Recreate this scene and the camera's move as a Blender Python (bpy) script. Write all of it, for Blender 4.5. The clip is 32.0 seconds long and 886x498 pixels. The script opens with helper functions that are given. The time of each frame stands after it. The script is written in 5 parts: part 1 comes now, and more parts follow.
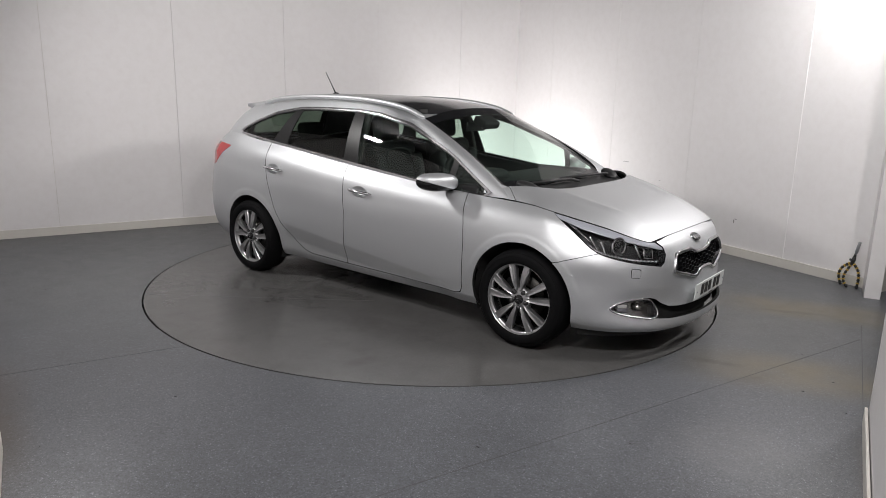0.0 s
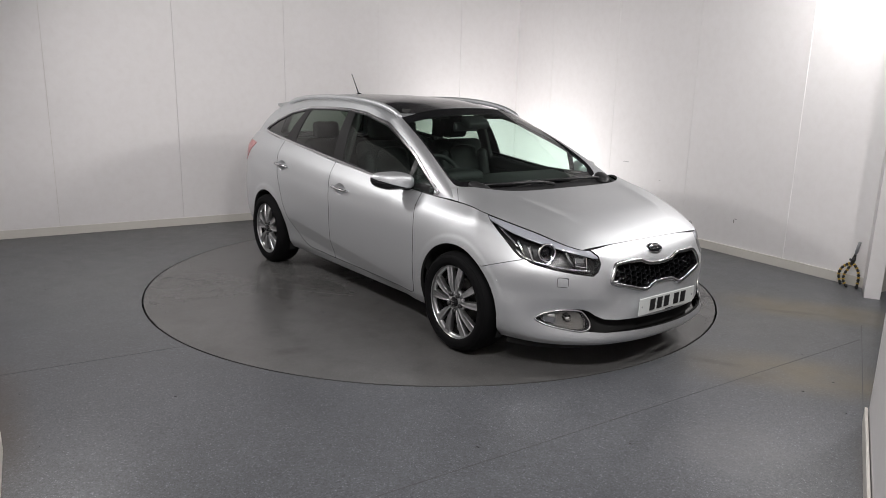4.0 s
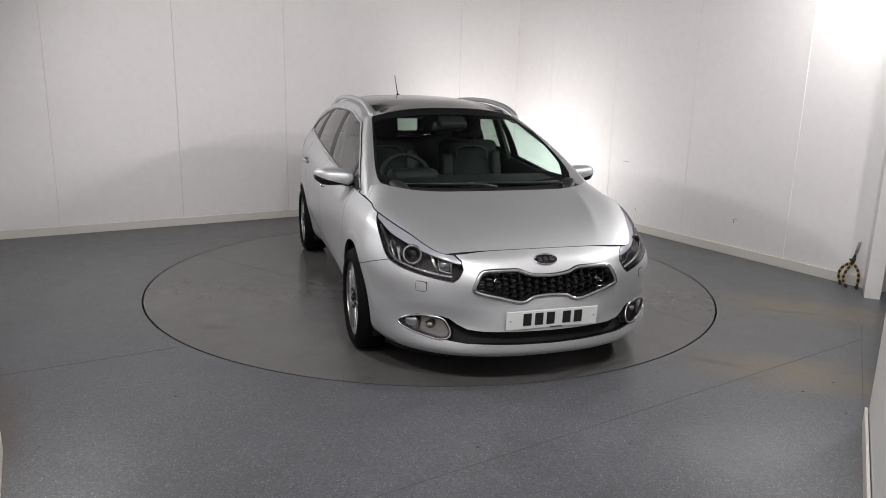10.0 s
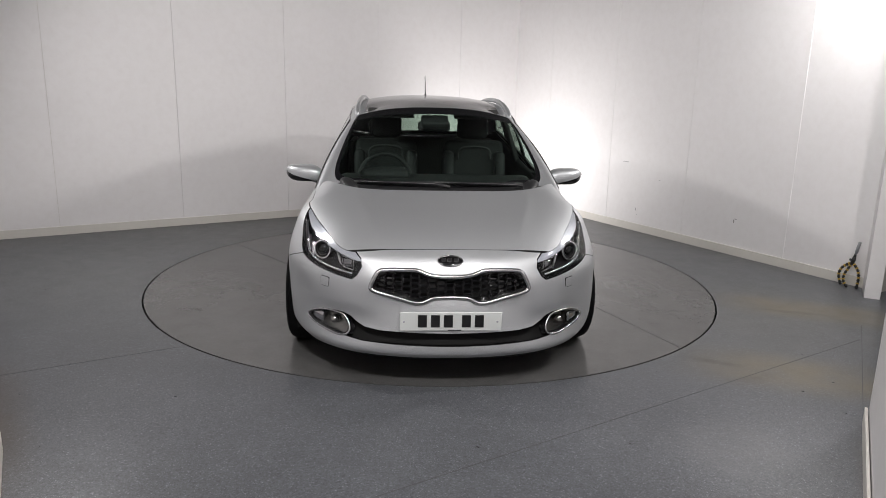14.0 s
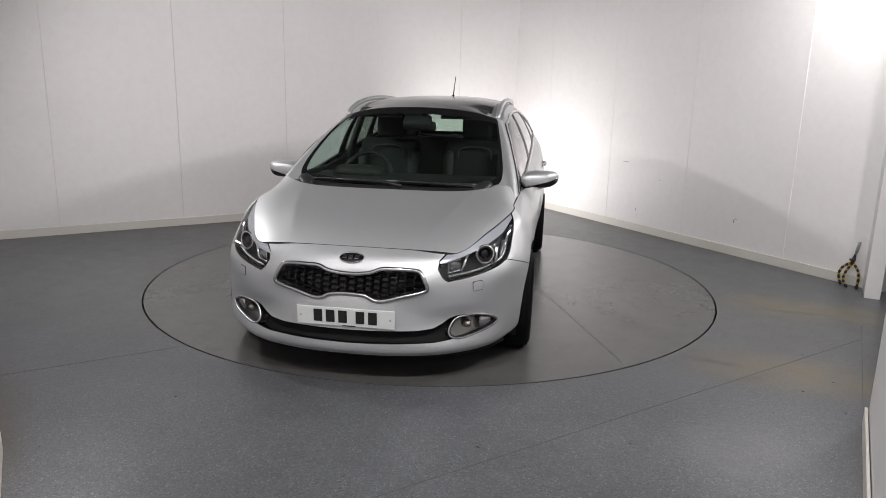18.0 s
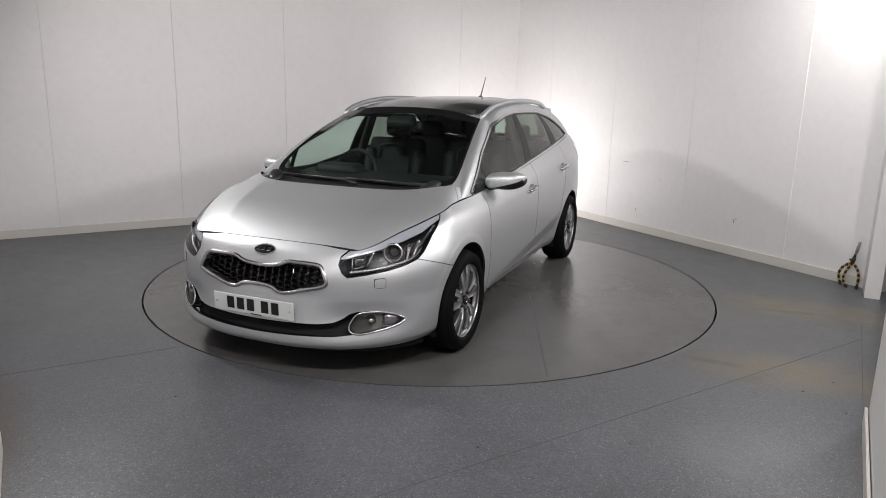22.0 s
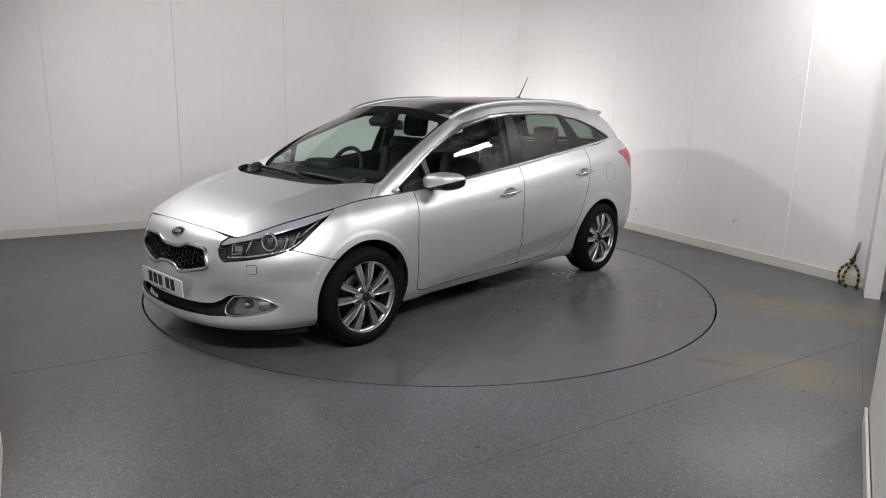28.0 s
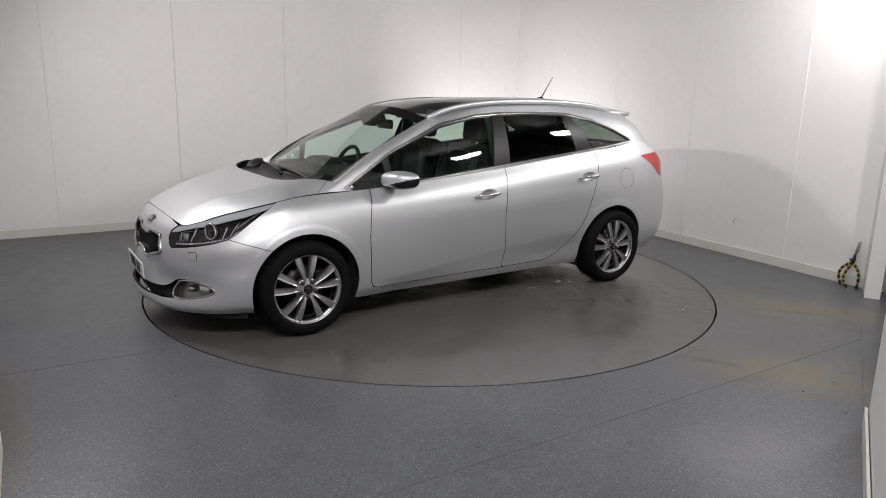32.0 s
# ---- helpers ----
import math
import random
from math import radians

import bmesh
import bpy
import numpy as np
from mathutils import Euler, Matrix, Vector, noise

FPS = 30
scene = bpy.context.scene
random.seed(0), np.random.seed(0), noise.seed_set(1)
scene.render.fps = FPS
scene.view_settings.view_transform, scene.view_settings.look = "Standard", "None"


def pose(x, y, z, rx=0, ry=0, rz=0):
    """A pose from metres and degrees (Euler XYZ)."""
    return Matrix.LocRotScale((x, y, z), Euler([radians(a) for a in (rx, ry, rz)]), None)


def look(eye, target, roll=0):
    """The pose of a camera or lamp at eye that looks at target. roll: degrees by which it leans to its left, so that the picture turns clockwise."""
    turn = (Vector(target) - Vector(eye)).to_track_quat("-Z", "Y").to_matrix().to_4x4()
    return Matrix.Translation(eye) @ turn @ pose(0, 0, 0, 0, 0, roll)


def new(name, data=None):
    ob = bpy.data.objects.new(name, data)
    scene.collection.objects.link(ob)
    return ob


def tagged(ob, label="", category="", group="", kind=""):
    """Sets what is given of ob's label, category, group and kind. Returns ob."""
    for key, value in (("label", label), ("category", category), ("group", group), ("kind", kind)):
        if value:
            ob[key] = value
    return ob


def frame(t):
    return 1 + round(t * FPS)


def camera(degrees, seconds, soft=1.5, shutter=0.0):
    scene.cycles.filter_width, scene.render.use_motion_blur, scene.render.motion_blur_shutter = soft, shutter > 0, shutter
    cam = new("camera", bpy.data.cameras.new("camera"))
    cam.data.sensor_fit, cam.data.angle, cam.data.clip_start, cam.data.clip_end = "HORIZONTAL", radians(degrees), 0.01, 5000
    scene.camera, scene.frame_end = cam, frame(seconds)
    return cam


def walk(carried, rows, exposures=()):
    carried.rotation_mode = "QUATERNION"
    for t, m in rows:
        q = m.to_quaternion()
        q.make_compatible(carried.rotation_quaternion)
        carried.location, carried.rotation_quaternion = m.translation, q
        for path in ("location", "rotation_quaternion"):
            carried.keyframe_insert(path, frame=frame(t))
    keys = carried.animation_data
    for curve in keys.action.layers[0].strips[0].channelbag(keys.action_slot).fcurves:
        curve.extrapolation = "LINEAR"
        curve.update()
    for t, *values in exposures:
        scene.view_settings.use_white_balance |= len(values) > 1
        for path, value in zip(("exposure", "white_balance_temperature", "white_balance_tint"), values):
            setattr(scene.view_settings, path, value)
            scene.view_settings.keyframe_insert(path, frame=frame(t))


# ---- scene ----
cam = camera(66.0, 32.0, soft=0.9)
EYE = (0.0, -5.5812, 1.4960)
AIM = (0.0789, -0.7052, 0.3924)
walk(cam, [(0.0, look(EYE, AIM, 1.289)), (32.0, look(EYE, AIM, 1.289))])

# ---------------------------------------------------------------- light
world = bpy.data.worlds.new("world")
world.use_nodes = True
world.node_tree.nodes["Background"].inputs[0].default_value = (0.6, 0.65, 0.75, 1)
world.node_tree.nodes["Background"].inputs[1].default_value = 0.02
scene.world = world
scene.view_settings.exposure = 0.0

CEIL = 3.05
# flood lamps, then two added fill lamps: place, point they face, power, width, depth, cone
LAMPS = [((0.45, 2.70, 0.40), (1.50, 3.75, 1.15), 32, 0.5, 0.3, 180), ((3.27, -0.34, 2.72), (0.6, 0.6, 0.6), 36, 0.40, 0.2, 180), ((3.05, -1.90, 2.72), (0.0, -0.8, 0.3), 46, 0.36, 0.18, 180),
         ((-2.95, -0.70, 2.72), (0.0, 0.4, 0.5), 56, 0.28, 0.14, 180), ((-2.85, -2.20, 2.72), (0.0, -0.8, 0.3), 45, 0.24, 0.12, 180),
         # front fill pair without a known fixture, added to brighten nose and floor
         ((-0.70, -4.40, 2.95), (0.0, -0.6, 0.3), 45, 0.24, 0.12, 180), ((0.75, -4.40, 2.95), (0.0, -0.6, 0.3), 45, 0.24, 0.12, 180)]


def flood_or_fill_lamp(place, aim, power, wide, deep, cone):
    data = bpy.data.lights.new("flood_or_fill_light", "AREA")
    data.shape, data.size, data.size_y, data.energy = "RECTANGLE", wide, deep, power
    data.color = (1.0, 0.972, 0.958)
    data.spread = radians(cone)
    ob = new("flood_or_fill_light", data)
    ob.matrix_world = look(place, aim)
    return ob


# ---------------------------------------------------------------- materials
def material(name, base, rough=0.5, metal=0.0, coat=0.0, emit=None, spec=0.5, trans=0.0, ior=1.45):
    m = bpy.data.materials.new(name)
    m.use_nodes = True
    b = m.node_tree.nodes["Principled BSDF"]
    b.inputs["Base Color"].default_value = (*base, 1)
    b.inputs["Roughness"].default_value = rough
    b.inputs["Metallic"].default_value = metal
    b.inputs["Coat Weight"].default_value = coat
    b.inputs["Coat Roughness"].default_value = 0.03
    b.inputs["Specular IOR Level"].default_value = spec
    b.inputs["Transmission Weight"].default_value = trans
    b.inputs["IOR"].default_value = ior
    if emit:
        b.inputs["Emission Color"].default_value = (*emit[:3], 1)
        b.inputs["Emission Strength"].default_value = emit[3]
    return m


def tree(m):
    t = m.node_tree
    return t, t.nodes["Principled BSDF"], t.nodes.new, t.links.new


def noise_node(t, scale, detail=4.0, rough=0.5, coord="Object"):
    tc = t.nodes.new("ShaderNodeTexCoord")
    n = t.nodes.new("ShaderNodeTexNoise")
    n.inputs["Scale"].default_value, n.inputs["Detail"].default_value, n.inputs["Roughness"].default_value = scale, detail, rough
    t.links.new(tc.outputs[coord], n.inputs["Vector"])
    return n


def ramp(t, src, stops):
    r = t.nodes.new("ShaderNodeValToRGB")
    e = r.color_ramp.elements
    e[0].position, e[0].color = stops[0][0], (*stops[0][1], 1)
    e[1].position, e[1].color = stops[-1][0], (*stops[-1][1], 1)
    for p, c in stops[1:-1]:
        x = e.new(p)
        x.color = (*c, 1)
    t.links.new(src, r.inputs["Fac"])
    return r


def mix(t, kind, fac, a, b):
    m = t.nodes.new("ShaderNodeMix")
    m.data_type, m.blend_type = "RGBA", kind
    for sock, val in ((m.inputs[0], fac), (m.inputs[6], a), (m.inputs[7], b)):
        if hasattr(val, "is_linked"):
            t.links.new(val, sock)
        else:
            sock.default_value = val
    return m.outputs[2]


def bump(t, b, height, strength, dist):
    n = t.nodes.new("ShaderNodeBump")
    n.inputs["Strength"].default_value, n.inputs["Distance"].default_value = strength, dist
    t.links.new(height, n.inputs["Height"])
    t.links.new(n.outputs["Normal"], b.inputs["Normal"])


def streak(t, x0, y0, x1, y1, half, strength, scale=5.0):
    """A soft patch of colour along a line on the floor, broken up by noise."""
    link = t.links.new
    tc = t.nodes.new("ShaderNodeTexCoord")
    d = Vector((x1 - x0, y1 - y0, 0))
    n = d.normalized()

    def axis(vec, off, span):
        dot = t.nodes.new("ShaderNodeVectorMath")
        dot.operation = "DOT_PRODUCT"
        dot.inputs[1].default_value = vec
        link(tc.outputs["Object"], dot.inputs[0])
        m = t.nodes.new("ShaderNodeMath")
        m.operation, m.inputs[1].default_value = "SUBTRACT", off
        link(dot.outputs["Value"], m.inputs[0])
        ab = t.nodes.new("ShaderNodeMath")
        ab.operation = "ABSOLUTE"
        link(m.outputs[0], ab.inputs[0])
        r = t.nodes.new("ShaderNodeMapRange")
        r.interpolation_type = "SMOOTHSTEP"
        r.inputs[1].default_value, r.inputs[2].default_value, r.inputs[3].default_value, r.inputs[4].default_value = span * .2, span, 1.0, 0.0
        link(ab.outputs[0], r.inputs[0])
        return r.outputs[0]

    mx, my = (x0 + x1) / 2, (y0 + y1) / 2
    side = Vector((-n.y, n.x, 0))
    a = axis(n, n.x * mx + n.y * my, d.length / 2)
    b = axis(side, side.x * mx + side.y * my, half)
    nz = noise_node(t, scale, 5.0, 0.65)
    cut = ramp(t, nz.outputs["Fac"], [(0.2, (0.15,) * 3), (0.8, (1.0,) * 3)])
    out = cut.outputs["Color"]
    for v in (a, b):
        m = t.nodes.new("ShaderNodeMath")
        m.operation = "MULTIPLY"
        link(out, m.inputs[0])
        link(v, m.inputs[1])
        out = m.outputs[0]
    m = t.nodes.new("ShaderNodeMath")
    m.operation, m.inputs[1].default_value = "MULTIPLY", strength
    link(out, m.inputs[0])
    return m.outputs[0]


def floor_material(name, base, rough, floor_patches=(), flecks=1.0, uneven=0.05, grain=230.0, mottle=1.0, relief=0.06):
    """Grey safety vinyl with fine light and dark flecks, worn, smeared and stained, with further patches of tone."""
    m = material(name, base, 0.42, spec=0.42)
    t, b, node, link = tree(m)
    big = noise_node(t, 0.9, 6.0, 0.62)
    mid = noise_node(t, 6.0, 7.0, 0.68)
    fleck = node("ShaderNodeTexVoronoi")
    fleck.inputs["Scale"].default_value = grain
    link(node("ShaderNodeTexCoord").outputs["Object"], fleck.inputs["Vector"])
    pick = node("ShaderNodeSeparateColor")
    link(fleck.outputs["Color"], pick.inputs[0])
    spot = noise_node(t, 60.0, 3.0, 0.6)
    c0 = ramp(t, big.outputs["Fac"], [(0.30, tuple(c * (1 - .16 * mottle) for c in base)), (0.68, tuple(c * (1 + .10 * mottle) for c in base))])
    c1 = ramp(t, mid.outputs["Fac"], [(0.28, (1 - .16 * mottle,) * 3), (0.50, (1, 1, 1)), (0.72, (1 + .09 * mottle,) * 3)])
    k = flecks
    c2 = ramp(t, pick.outputs[0], [(0.0, (1 - .40 * k,) * 3), (0.16, (1 - .26 * k, 1 - .25 * k, 1 - .23 * k)), (0.30, (1, 1, 1)), (0.72, (1, 1, 1)), (0.86, (1 + .24 * k, 1 + .26 * k, 1 + .29 * k)), (0.965, (1 + 0.45 * k, 1 + 0.49 * k, 1 + .55 * k)), (1.0, (1 + 1.5 * k, 1 + 1.55 * k, 1 + 1.6 * k))])
    c3 = ramp(t, spot.outputs["Fac"], [(0.30, (1 - .16 * k,) * 3), (0.5, (1, 1, 1)), (0.72, (1 + .16 * k,) * 3)])
    out = mix(t, "MULTIPLY", 1.0, c0.outputs["Color"], c1.outputs["Color"])
    out = mix(t, "MULTIPLY", 1.0, out, c2.outputs["Color"])
    out = mix(t, "MULTIPLY", 1.0, out, c3.outputs["Color"])
    for (x0, y0, x1, y1, half, power, colour, scale) in floor_patches:
        out = mix(t, "MIX", streak(t, x0, y0, x1, y1, half, power, scale), out, (*colour, 1))
    link(out, b.inputs["Base Color"])
    r = ramp(t, mid.outputs["Fac"], [(0.32, (rough - uneven,) * 3), (0.68, (rough + uneven,) * 3)])
    link(r.outputs["Color"], b.inputs["Roughness"])
    bump(t, b, spot.outputs["Fac"], relief, 0.0008)
    return m


def wall_material(name, base):
    """White laminate wall panels, faintly stained and uneven."""
    m = material(name, base, 0.5)
    t, b, node, link = tree(m)
    big = noise_node(t, 0.9, 5.0, 0.55)
    fine = noise_node(t, 14.0, 5.0, 0.6)
    c0 = ramp(t, big.outputs["Fac"], [(0.3, tuple(c * 0.95 for c in base)), (0.7, base)])
    c1 = ramp(t, fine.outputs["Fac"], [(0.25, (0.965, 0.96, 0.955)), (0.6, (1, 1, 1))])
    link(mix(t, "MULTIPLY", 1.0, c0.outputs["Color"], c1.outputs["Color"]), b.inputs["Base Color"])
    bump(t, b, fine.outputs["Fac"], 0.05, 0.002)
    return m


def paint_material(name, base):
    """Silver metallic car paint: a flaked base under a clear coat, with a little dust."""
    m = material(name, base, 0.48, 0.78, 0.4)
    m.node_tree.nodes["Principled BSDF"].inputs["Coat Roughness"].default_value = 0.06
    t, b, node, link = tree(m)
    flake = noise_node(t, 420.0, 1.0)
    dust = noise_node(t, 3.0, 5.0, 0.6)
    c = ramp(t, flake.outputs["Fac"], [(0.3, tuple(x * 0.84 for x in base)), (0.7, tuple(min(1, x * 1.14) for x in base))])
    link(c.outputs["Color"], b.inputs["Base Color"])
    r = ramp(t, dust.outputs["Fac"], [(0.3, (0.46,) * 3), (0.7, (0.51,) * 3)])
    link(r.outputs["Color"], b.inputs["Roughness"])
    return m


BROWN, DIRT, SCUFF = (0.165, 0.138, 0.085), (0.055, 0.045, 0.037), (0.20, 0.20, 0.20)
M_FLOOR = floor_material("safety_vinyl", (0.095, 0.0985, 0.106), 0.38, [
    # first a broad brown-grey tone across the back of the floor
    (-4.5, 0.9, 4.0, 0.9, 3.4, 0.75, (0.112, 0.108, 0.103), 1.2),
    (1.3, -1.3, 3.7, -1.0, 1.2, 0.45, (0.112, 0.106, 0.096), 1.6), (2.05, -0.45, 3.60, -1.15, 0.36, 0.90, BROWN, 2.2), (1.30, -1.70, 2.85, -2.30, 0.40, 0.85, BROWN, 2.6), (2.3, -0.75, 3.0, -0.95, 0.05, 0.6, DIRT, 9.0),
    (1.5, -1.75, 1.85, -1.93, 0.05, 0.9, DIRT, 14.0), (1.6, -2.15, 2.0, -2.0, 0.06, 0.6, DIRT, 12.0),
    (-2.55, -1.9, -1.50, -3.55, 0.26, 1.0, (0.075, 0.058, 0.044), 3.0), (2.15, -2.55, 1.6, -3.5, 0.10, 0.8, DIRT, 5.0),
    (1.0, -3.0, 1.7, -2.7, 0.35, 0.35, SCUFF, 7.0), (-4.6, 0.95, -1.2, 2.95, 0.25, 0.35, DIRT, 4.0), (1.7, 3.3, 3.6, -0.1, 0.25, 0.35, DIRT, 4.0)])
SMEAR_AND_SHADE = (0.050, 0.048, 0.046)
M_DISC = floor_material("safety_vinyl_disc", (0.092, 0.0905, 0.089), 0.23, [
    (-0.9, 0.75, -0.3, 0.2, 0.22, 0.9, (0.03, 0.029, 0.028), 6.0), (1.0, -1.75, 0.85, -1.70, 0.16, 0.7, SMEAR_AND_SHADE, 18.0), (-0.6, -0.9, 0.2, -0.85, 0.12, 0.6, SMEAR_AND_SHADE, 7.0),
    (1.3, 0.4, 1.7, 0.2, 0.2, 0.5, SMEAR_AND_SHADE, 7.0), (-1.9, -0.9, 1.9, -0.9, 0.20, 0.25, SMEAR_AND_SHADE, 3.0), (-1.9, 0.9, 1.9, 0.9, 0.20, 0.25, SMEAR_AND_SHADE, 3.0),
    # last three: smears plus the car's dark reflection, painted beside and under it
    (-2.0, 0.6, -1.4, -0.6, 0.2, 0.6, SMEAR_AND_SHADE, 6.0), (0.2, 1.25, 1.3, 1.7, 0.16, 0.5, SMEAR_AND_SHADE, 8.0), (-0.9, 1.5, -0.1, 1.95, 0.14, 0.45, SMEAR_AND_SHADE, 9.0), (-1.3, 1.15, 1.4, 1.25, 0.28, 0.5, SMEAR_AND_SHADE, 4.5), (-1.3, -1.15, 1.4, -1.3, 0.28, 0.5, SMEAR_AND_SHADE, 4.5), (-0.6, 0.0, 2.1, 0.1, 0.6, 0.45, SMEAR_AND_SHADE, 3.5)], 0.2, 0.026, 260.0, 0.8, 0.015)
M_WALL = wall_material("white_panel", (0.80, 0.782, 0.785))
M_SKIRT = wall_material("white_skirting", (0.66, 0.635, 0.59))
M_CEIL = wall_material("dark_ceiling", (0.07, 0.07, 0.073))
M_DIM_BACKING = wall_material("dim_backing", (0.38, 0.375, 0.37))
M_PAINT = paint_material("silver_paint", (0.55, 0.561, 0.577))
M_BLACK = material("black_plastic", (0.018, 0.018, 0.019), 0.45)
M_GAP = material("dark_cavity", (0.008, 0.008, 0.008), 0.9)
M_RUBBER = material("tyre_rubber", (0.006, 0.006, 0.0065), 0.65, spec=0.06)
M_GLOSS = material("gloss_black", (0.008, 0.008, 0.009), 0.08)
M_CHROME = material("chrome", (0.62, 0.62, 0.63), 0.07, 1.0)
M_ALLOY = material("alloy", (0.50, 0.50, 0.51), 0.30, 0.95)
M_STEEL = material("grey_metal", (0.35, 0.36, 0.37), 0.4, 0.9)
M_PILLAR = material("pillar_black", (0.014, 0.014, 0.0145), 0.38, spec=0.22)
M_SEAMLINE = material("vinyl_weld", (0.075, 0.075, 0.077), 0.6)
M_SCUFF = material("grey_scuff", (0.33, 0.33, 0.33), 0.7)
M_DRIP = material("oily_drip", (0.012, 0.012, 0.012), 0.12)
M_FLAKE = material("pale_flake", (0.26, 0.25, 0.24), 0.8)
M_YELLOW = material("yellow_plastic", (0.55, 0.36, 0.06), 0.45)


# ---------------------------------------------------------------- mesh helpers
def mesh_object(name, bm, mat, smooth=False):
    me = bpy.data.meshes.new(name)
    bm.normal_update()
    bm.to_mesh(me)
    bm.free()
    if smooth:
        for p in me.polygons:
            p.use_smooth = True
    mats = mat if isinstance(mat, (list, tuple)) else [mat]
    for x in mats:
        me.materials.append(x)
    return new(name, me)


def part(name, bm, mat, parent, label="", smooth=False):
    ob = mesh_object(name, bm, mat, smooth)
    ob.parent = parent
    if label:
        tagged(ob, label)
    return ob


def box_bm(sx, sy, sz, bevel=0.0, m=None, seg=2):
    bm = bmesh.new()
    bmesh.ops.create_cube(bm, size=1.0, matrix=Matrix.Diagonal((sx, sy, sz, 1)))
    if bevel:
        bmesh.ops.bevel(bm, geom=bm.edges[:], offset=bevel, segments=seg, affect="EDGES", profile=0.5)
    if m:
        bmesh.ops.transform(bm, matrix=m, verts=bm.verts)
    return bm


def prism_bm(outline, z0, z1):
    """A prism over a plan outline (counter-clockwise)."""
    bm = bmesh.new()
    lo = [bm.verts.new((x, y, z0)) for x, y in outline]
    hi = [bm.verts.new((x, y, z1)) for x, y in outline]
    bm.faces.new(lo[::-1]), bm.faces.new(hi)
    n = len(lo)
    for i in range(n):
        bm.faces.new((lo[i], lo[(i + 1) % n], hi[(i + 1) % n], hi[i]))
    return bm


def lathe_bm(profile, n=64, axis="y", closed=False):
    """Turns (radius, offset) pairs round an axis."""
    bm = bmesh.new()
    rings = []
    for r, o in profile:
        ring = []
        for i in range(n):
            a = 2 * math.pi * i / n
            c, s = r * math.cos(a), r * math.sin(a)
            ring.append(bm.verts.new({"y": (c, o, s), "z": (c, s, o), "x": (o, c, s)}[axis]))
        rings.append(ring)
    pairs = list(zip(rings, rings[1:])) + ([(rings[-1], rings[0])] if closed else [])
    for a, b in pairs:
        for i in range(n):
            bm.faces.new((a[i], a[(i + 1) % n], b[(i + 1) % n], b[i]))
    bmesh.ops.recalc_face_normals(bm, faces=bm.faces)
    return bm


def tube_bm(points, radius, n=8, caps=True, flat=1.0):
    """A round bar along points; radius may vary by point."""
    bm = bmesh.new()
    pts = [Vector(p) for p in points]
    rad = radius if isinstance(radius, (list, tuple)) else [radius] * len(pts)
    rings, up = [], None
    for i, p in enumerate(pts):
        d = (pts[min(i + 1, len(pts) - 1)] - pts[max(i - 1, 0)]).normalized()
        if up is None:
            up = Vector((0, 0, 1)) if abs(d.z) < 0.9 else Vector((1, 0, 0))
        side = d.cross(up).normalized()
        up = side.cross(d).normalized()
        rings.append([bm.verts.new(p + rad[i] * (math.cos(2 * math.pi * k / n) * side + flat * math.sin(2 * math.pi * k / n) * up)) for k in range(n)])
    for a, b in zip(rings, rings[1:]):
        for k in range(n):
            bm.faces.new((a[k], a[(k + 1) % n], b[(k + 1) % n], b[k]))
    if caps:
        bm.faces.new(rings[0][::-1]), bm.faces.new(rings[-1])
    bmesh.ops.recalc_face_normals(bm, faces=bm.faces)
    return bm


# ---------------------------------------------------------------- the room
CORNER = (1.165, 4.441)
LEFT_DIR = Vector((-0.8514, -0.5245, 0))    # along the long wall, away from the corner
RIGHT_DIR = Vector((0.4699, -0.8827, 0))    # along the short wall, away from the corner
LEFT_OUT = Vector((-0.5245, 0.8514, 0))
RIGHT_OUT = Vector((0.8827, 0.4699, 0))
DISC_R = 2.239
TH = 0.12


def wall_run(name, start, along, outward, s0, s1, z0, z1, thick, mat):
    a = Vector((*start, 0)) + along * s0
    b = Vector((*start, 0)) + along * s1
    o = outward * thick
    pts = [(a.x, a.y), (b.x, b.y), (b.x + o.x, b.y + o.y), (a.x + o.x, a.y + o.y)]
    area = sum(p[0] * q[1] - q[0] * p[1] for p, q in zip(pts, pts[1:] + pts[:1]))
    ob = mesh_object(name, prism_bm(pts if area > 0 else pts[::-1], z0, z1), mat)
    return ob


def panelled_wall(name, along, outward, joints, length):
    base = wall_run(name, CORNER, along, outward, -0.12, length, 0.0, CEIL, TH, M_SKIRT)
    base.location = outward * 0.012
    tagged(base, "white laminate panel wall with fine vertical joints", kind="structure")
    edges = [0.0] + joints + [length]
    for a, b in zip(edges, edges[1:]):
        p = wall_run("panel", CORNER, along, outward, a + (0.0015 if a else 0), b - 0.0015, 0.0, CEIL, 0.011, M_WALL)
        p.parent = base
        p.matrix_parent_inverse = base.matrix_basis.inverted()
    return base


wall_w = panelled_wall("wall_west", LEFT_DIR, LEFT_OUT, [0.98, 2.205, 3.43, 4.65, 5.87], 7.6)
wall_e = panelled_wall("wall_east", RIGHT_DIR, RIGHT_OUT, [0.80, 2.02, 3.21, 4.42], 5.33)
# skirting boards
for nm, d, o, n in (("baseboard_west", LEFT_DIR, LEFT_OUT, 7.6), ("baseboard_east", RIGHT_DIR, RIGHT_OUT, 5.30)):
    sk = wall_run(nm, CORNER, d, o, 0.02, n, 0.0, 0.085, -0.014, M_SKIRT)
    tagged(sk, "scuffed white skirting board along the wall", kind="structure")

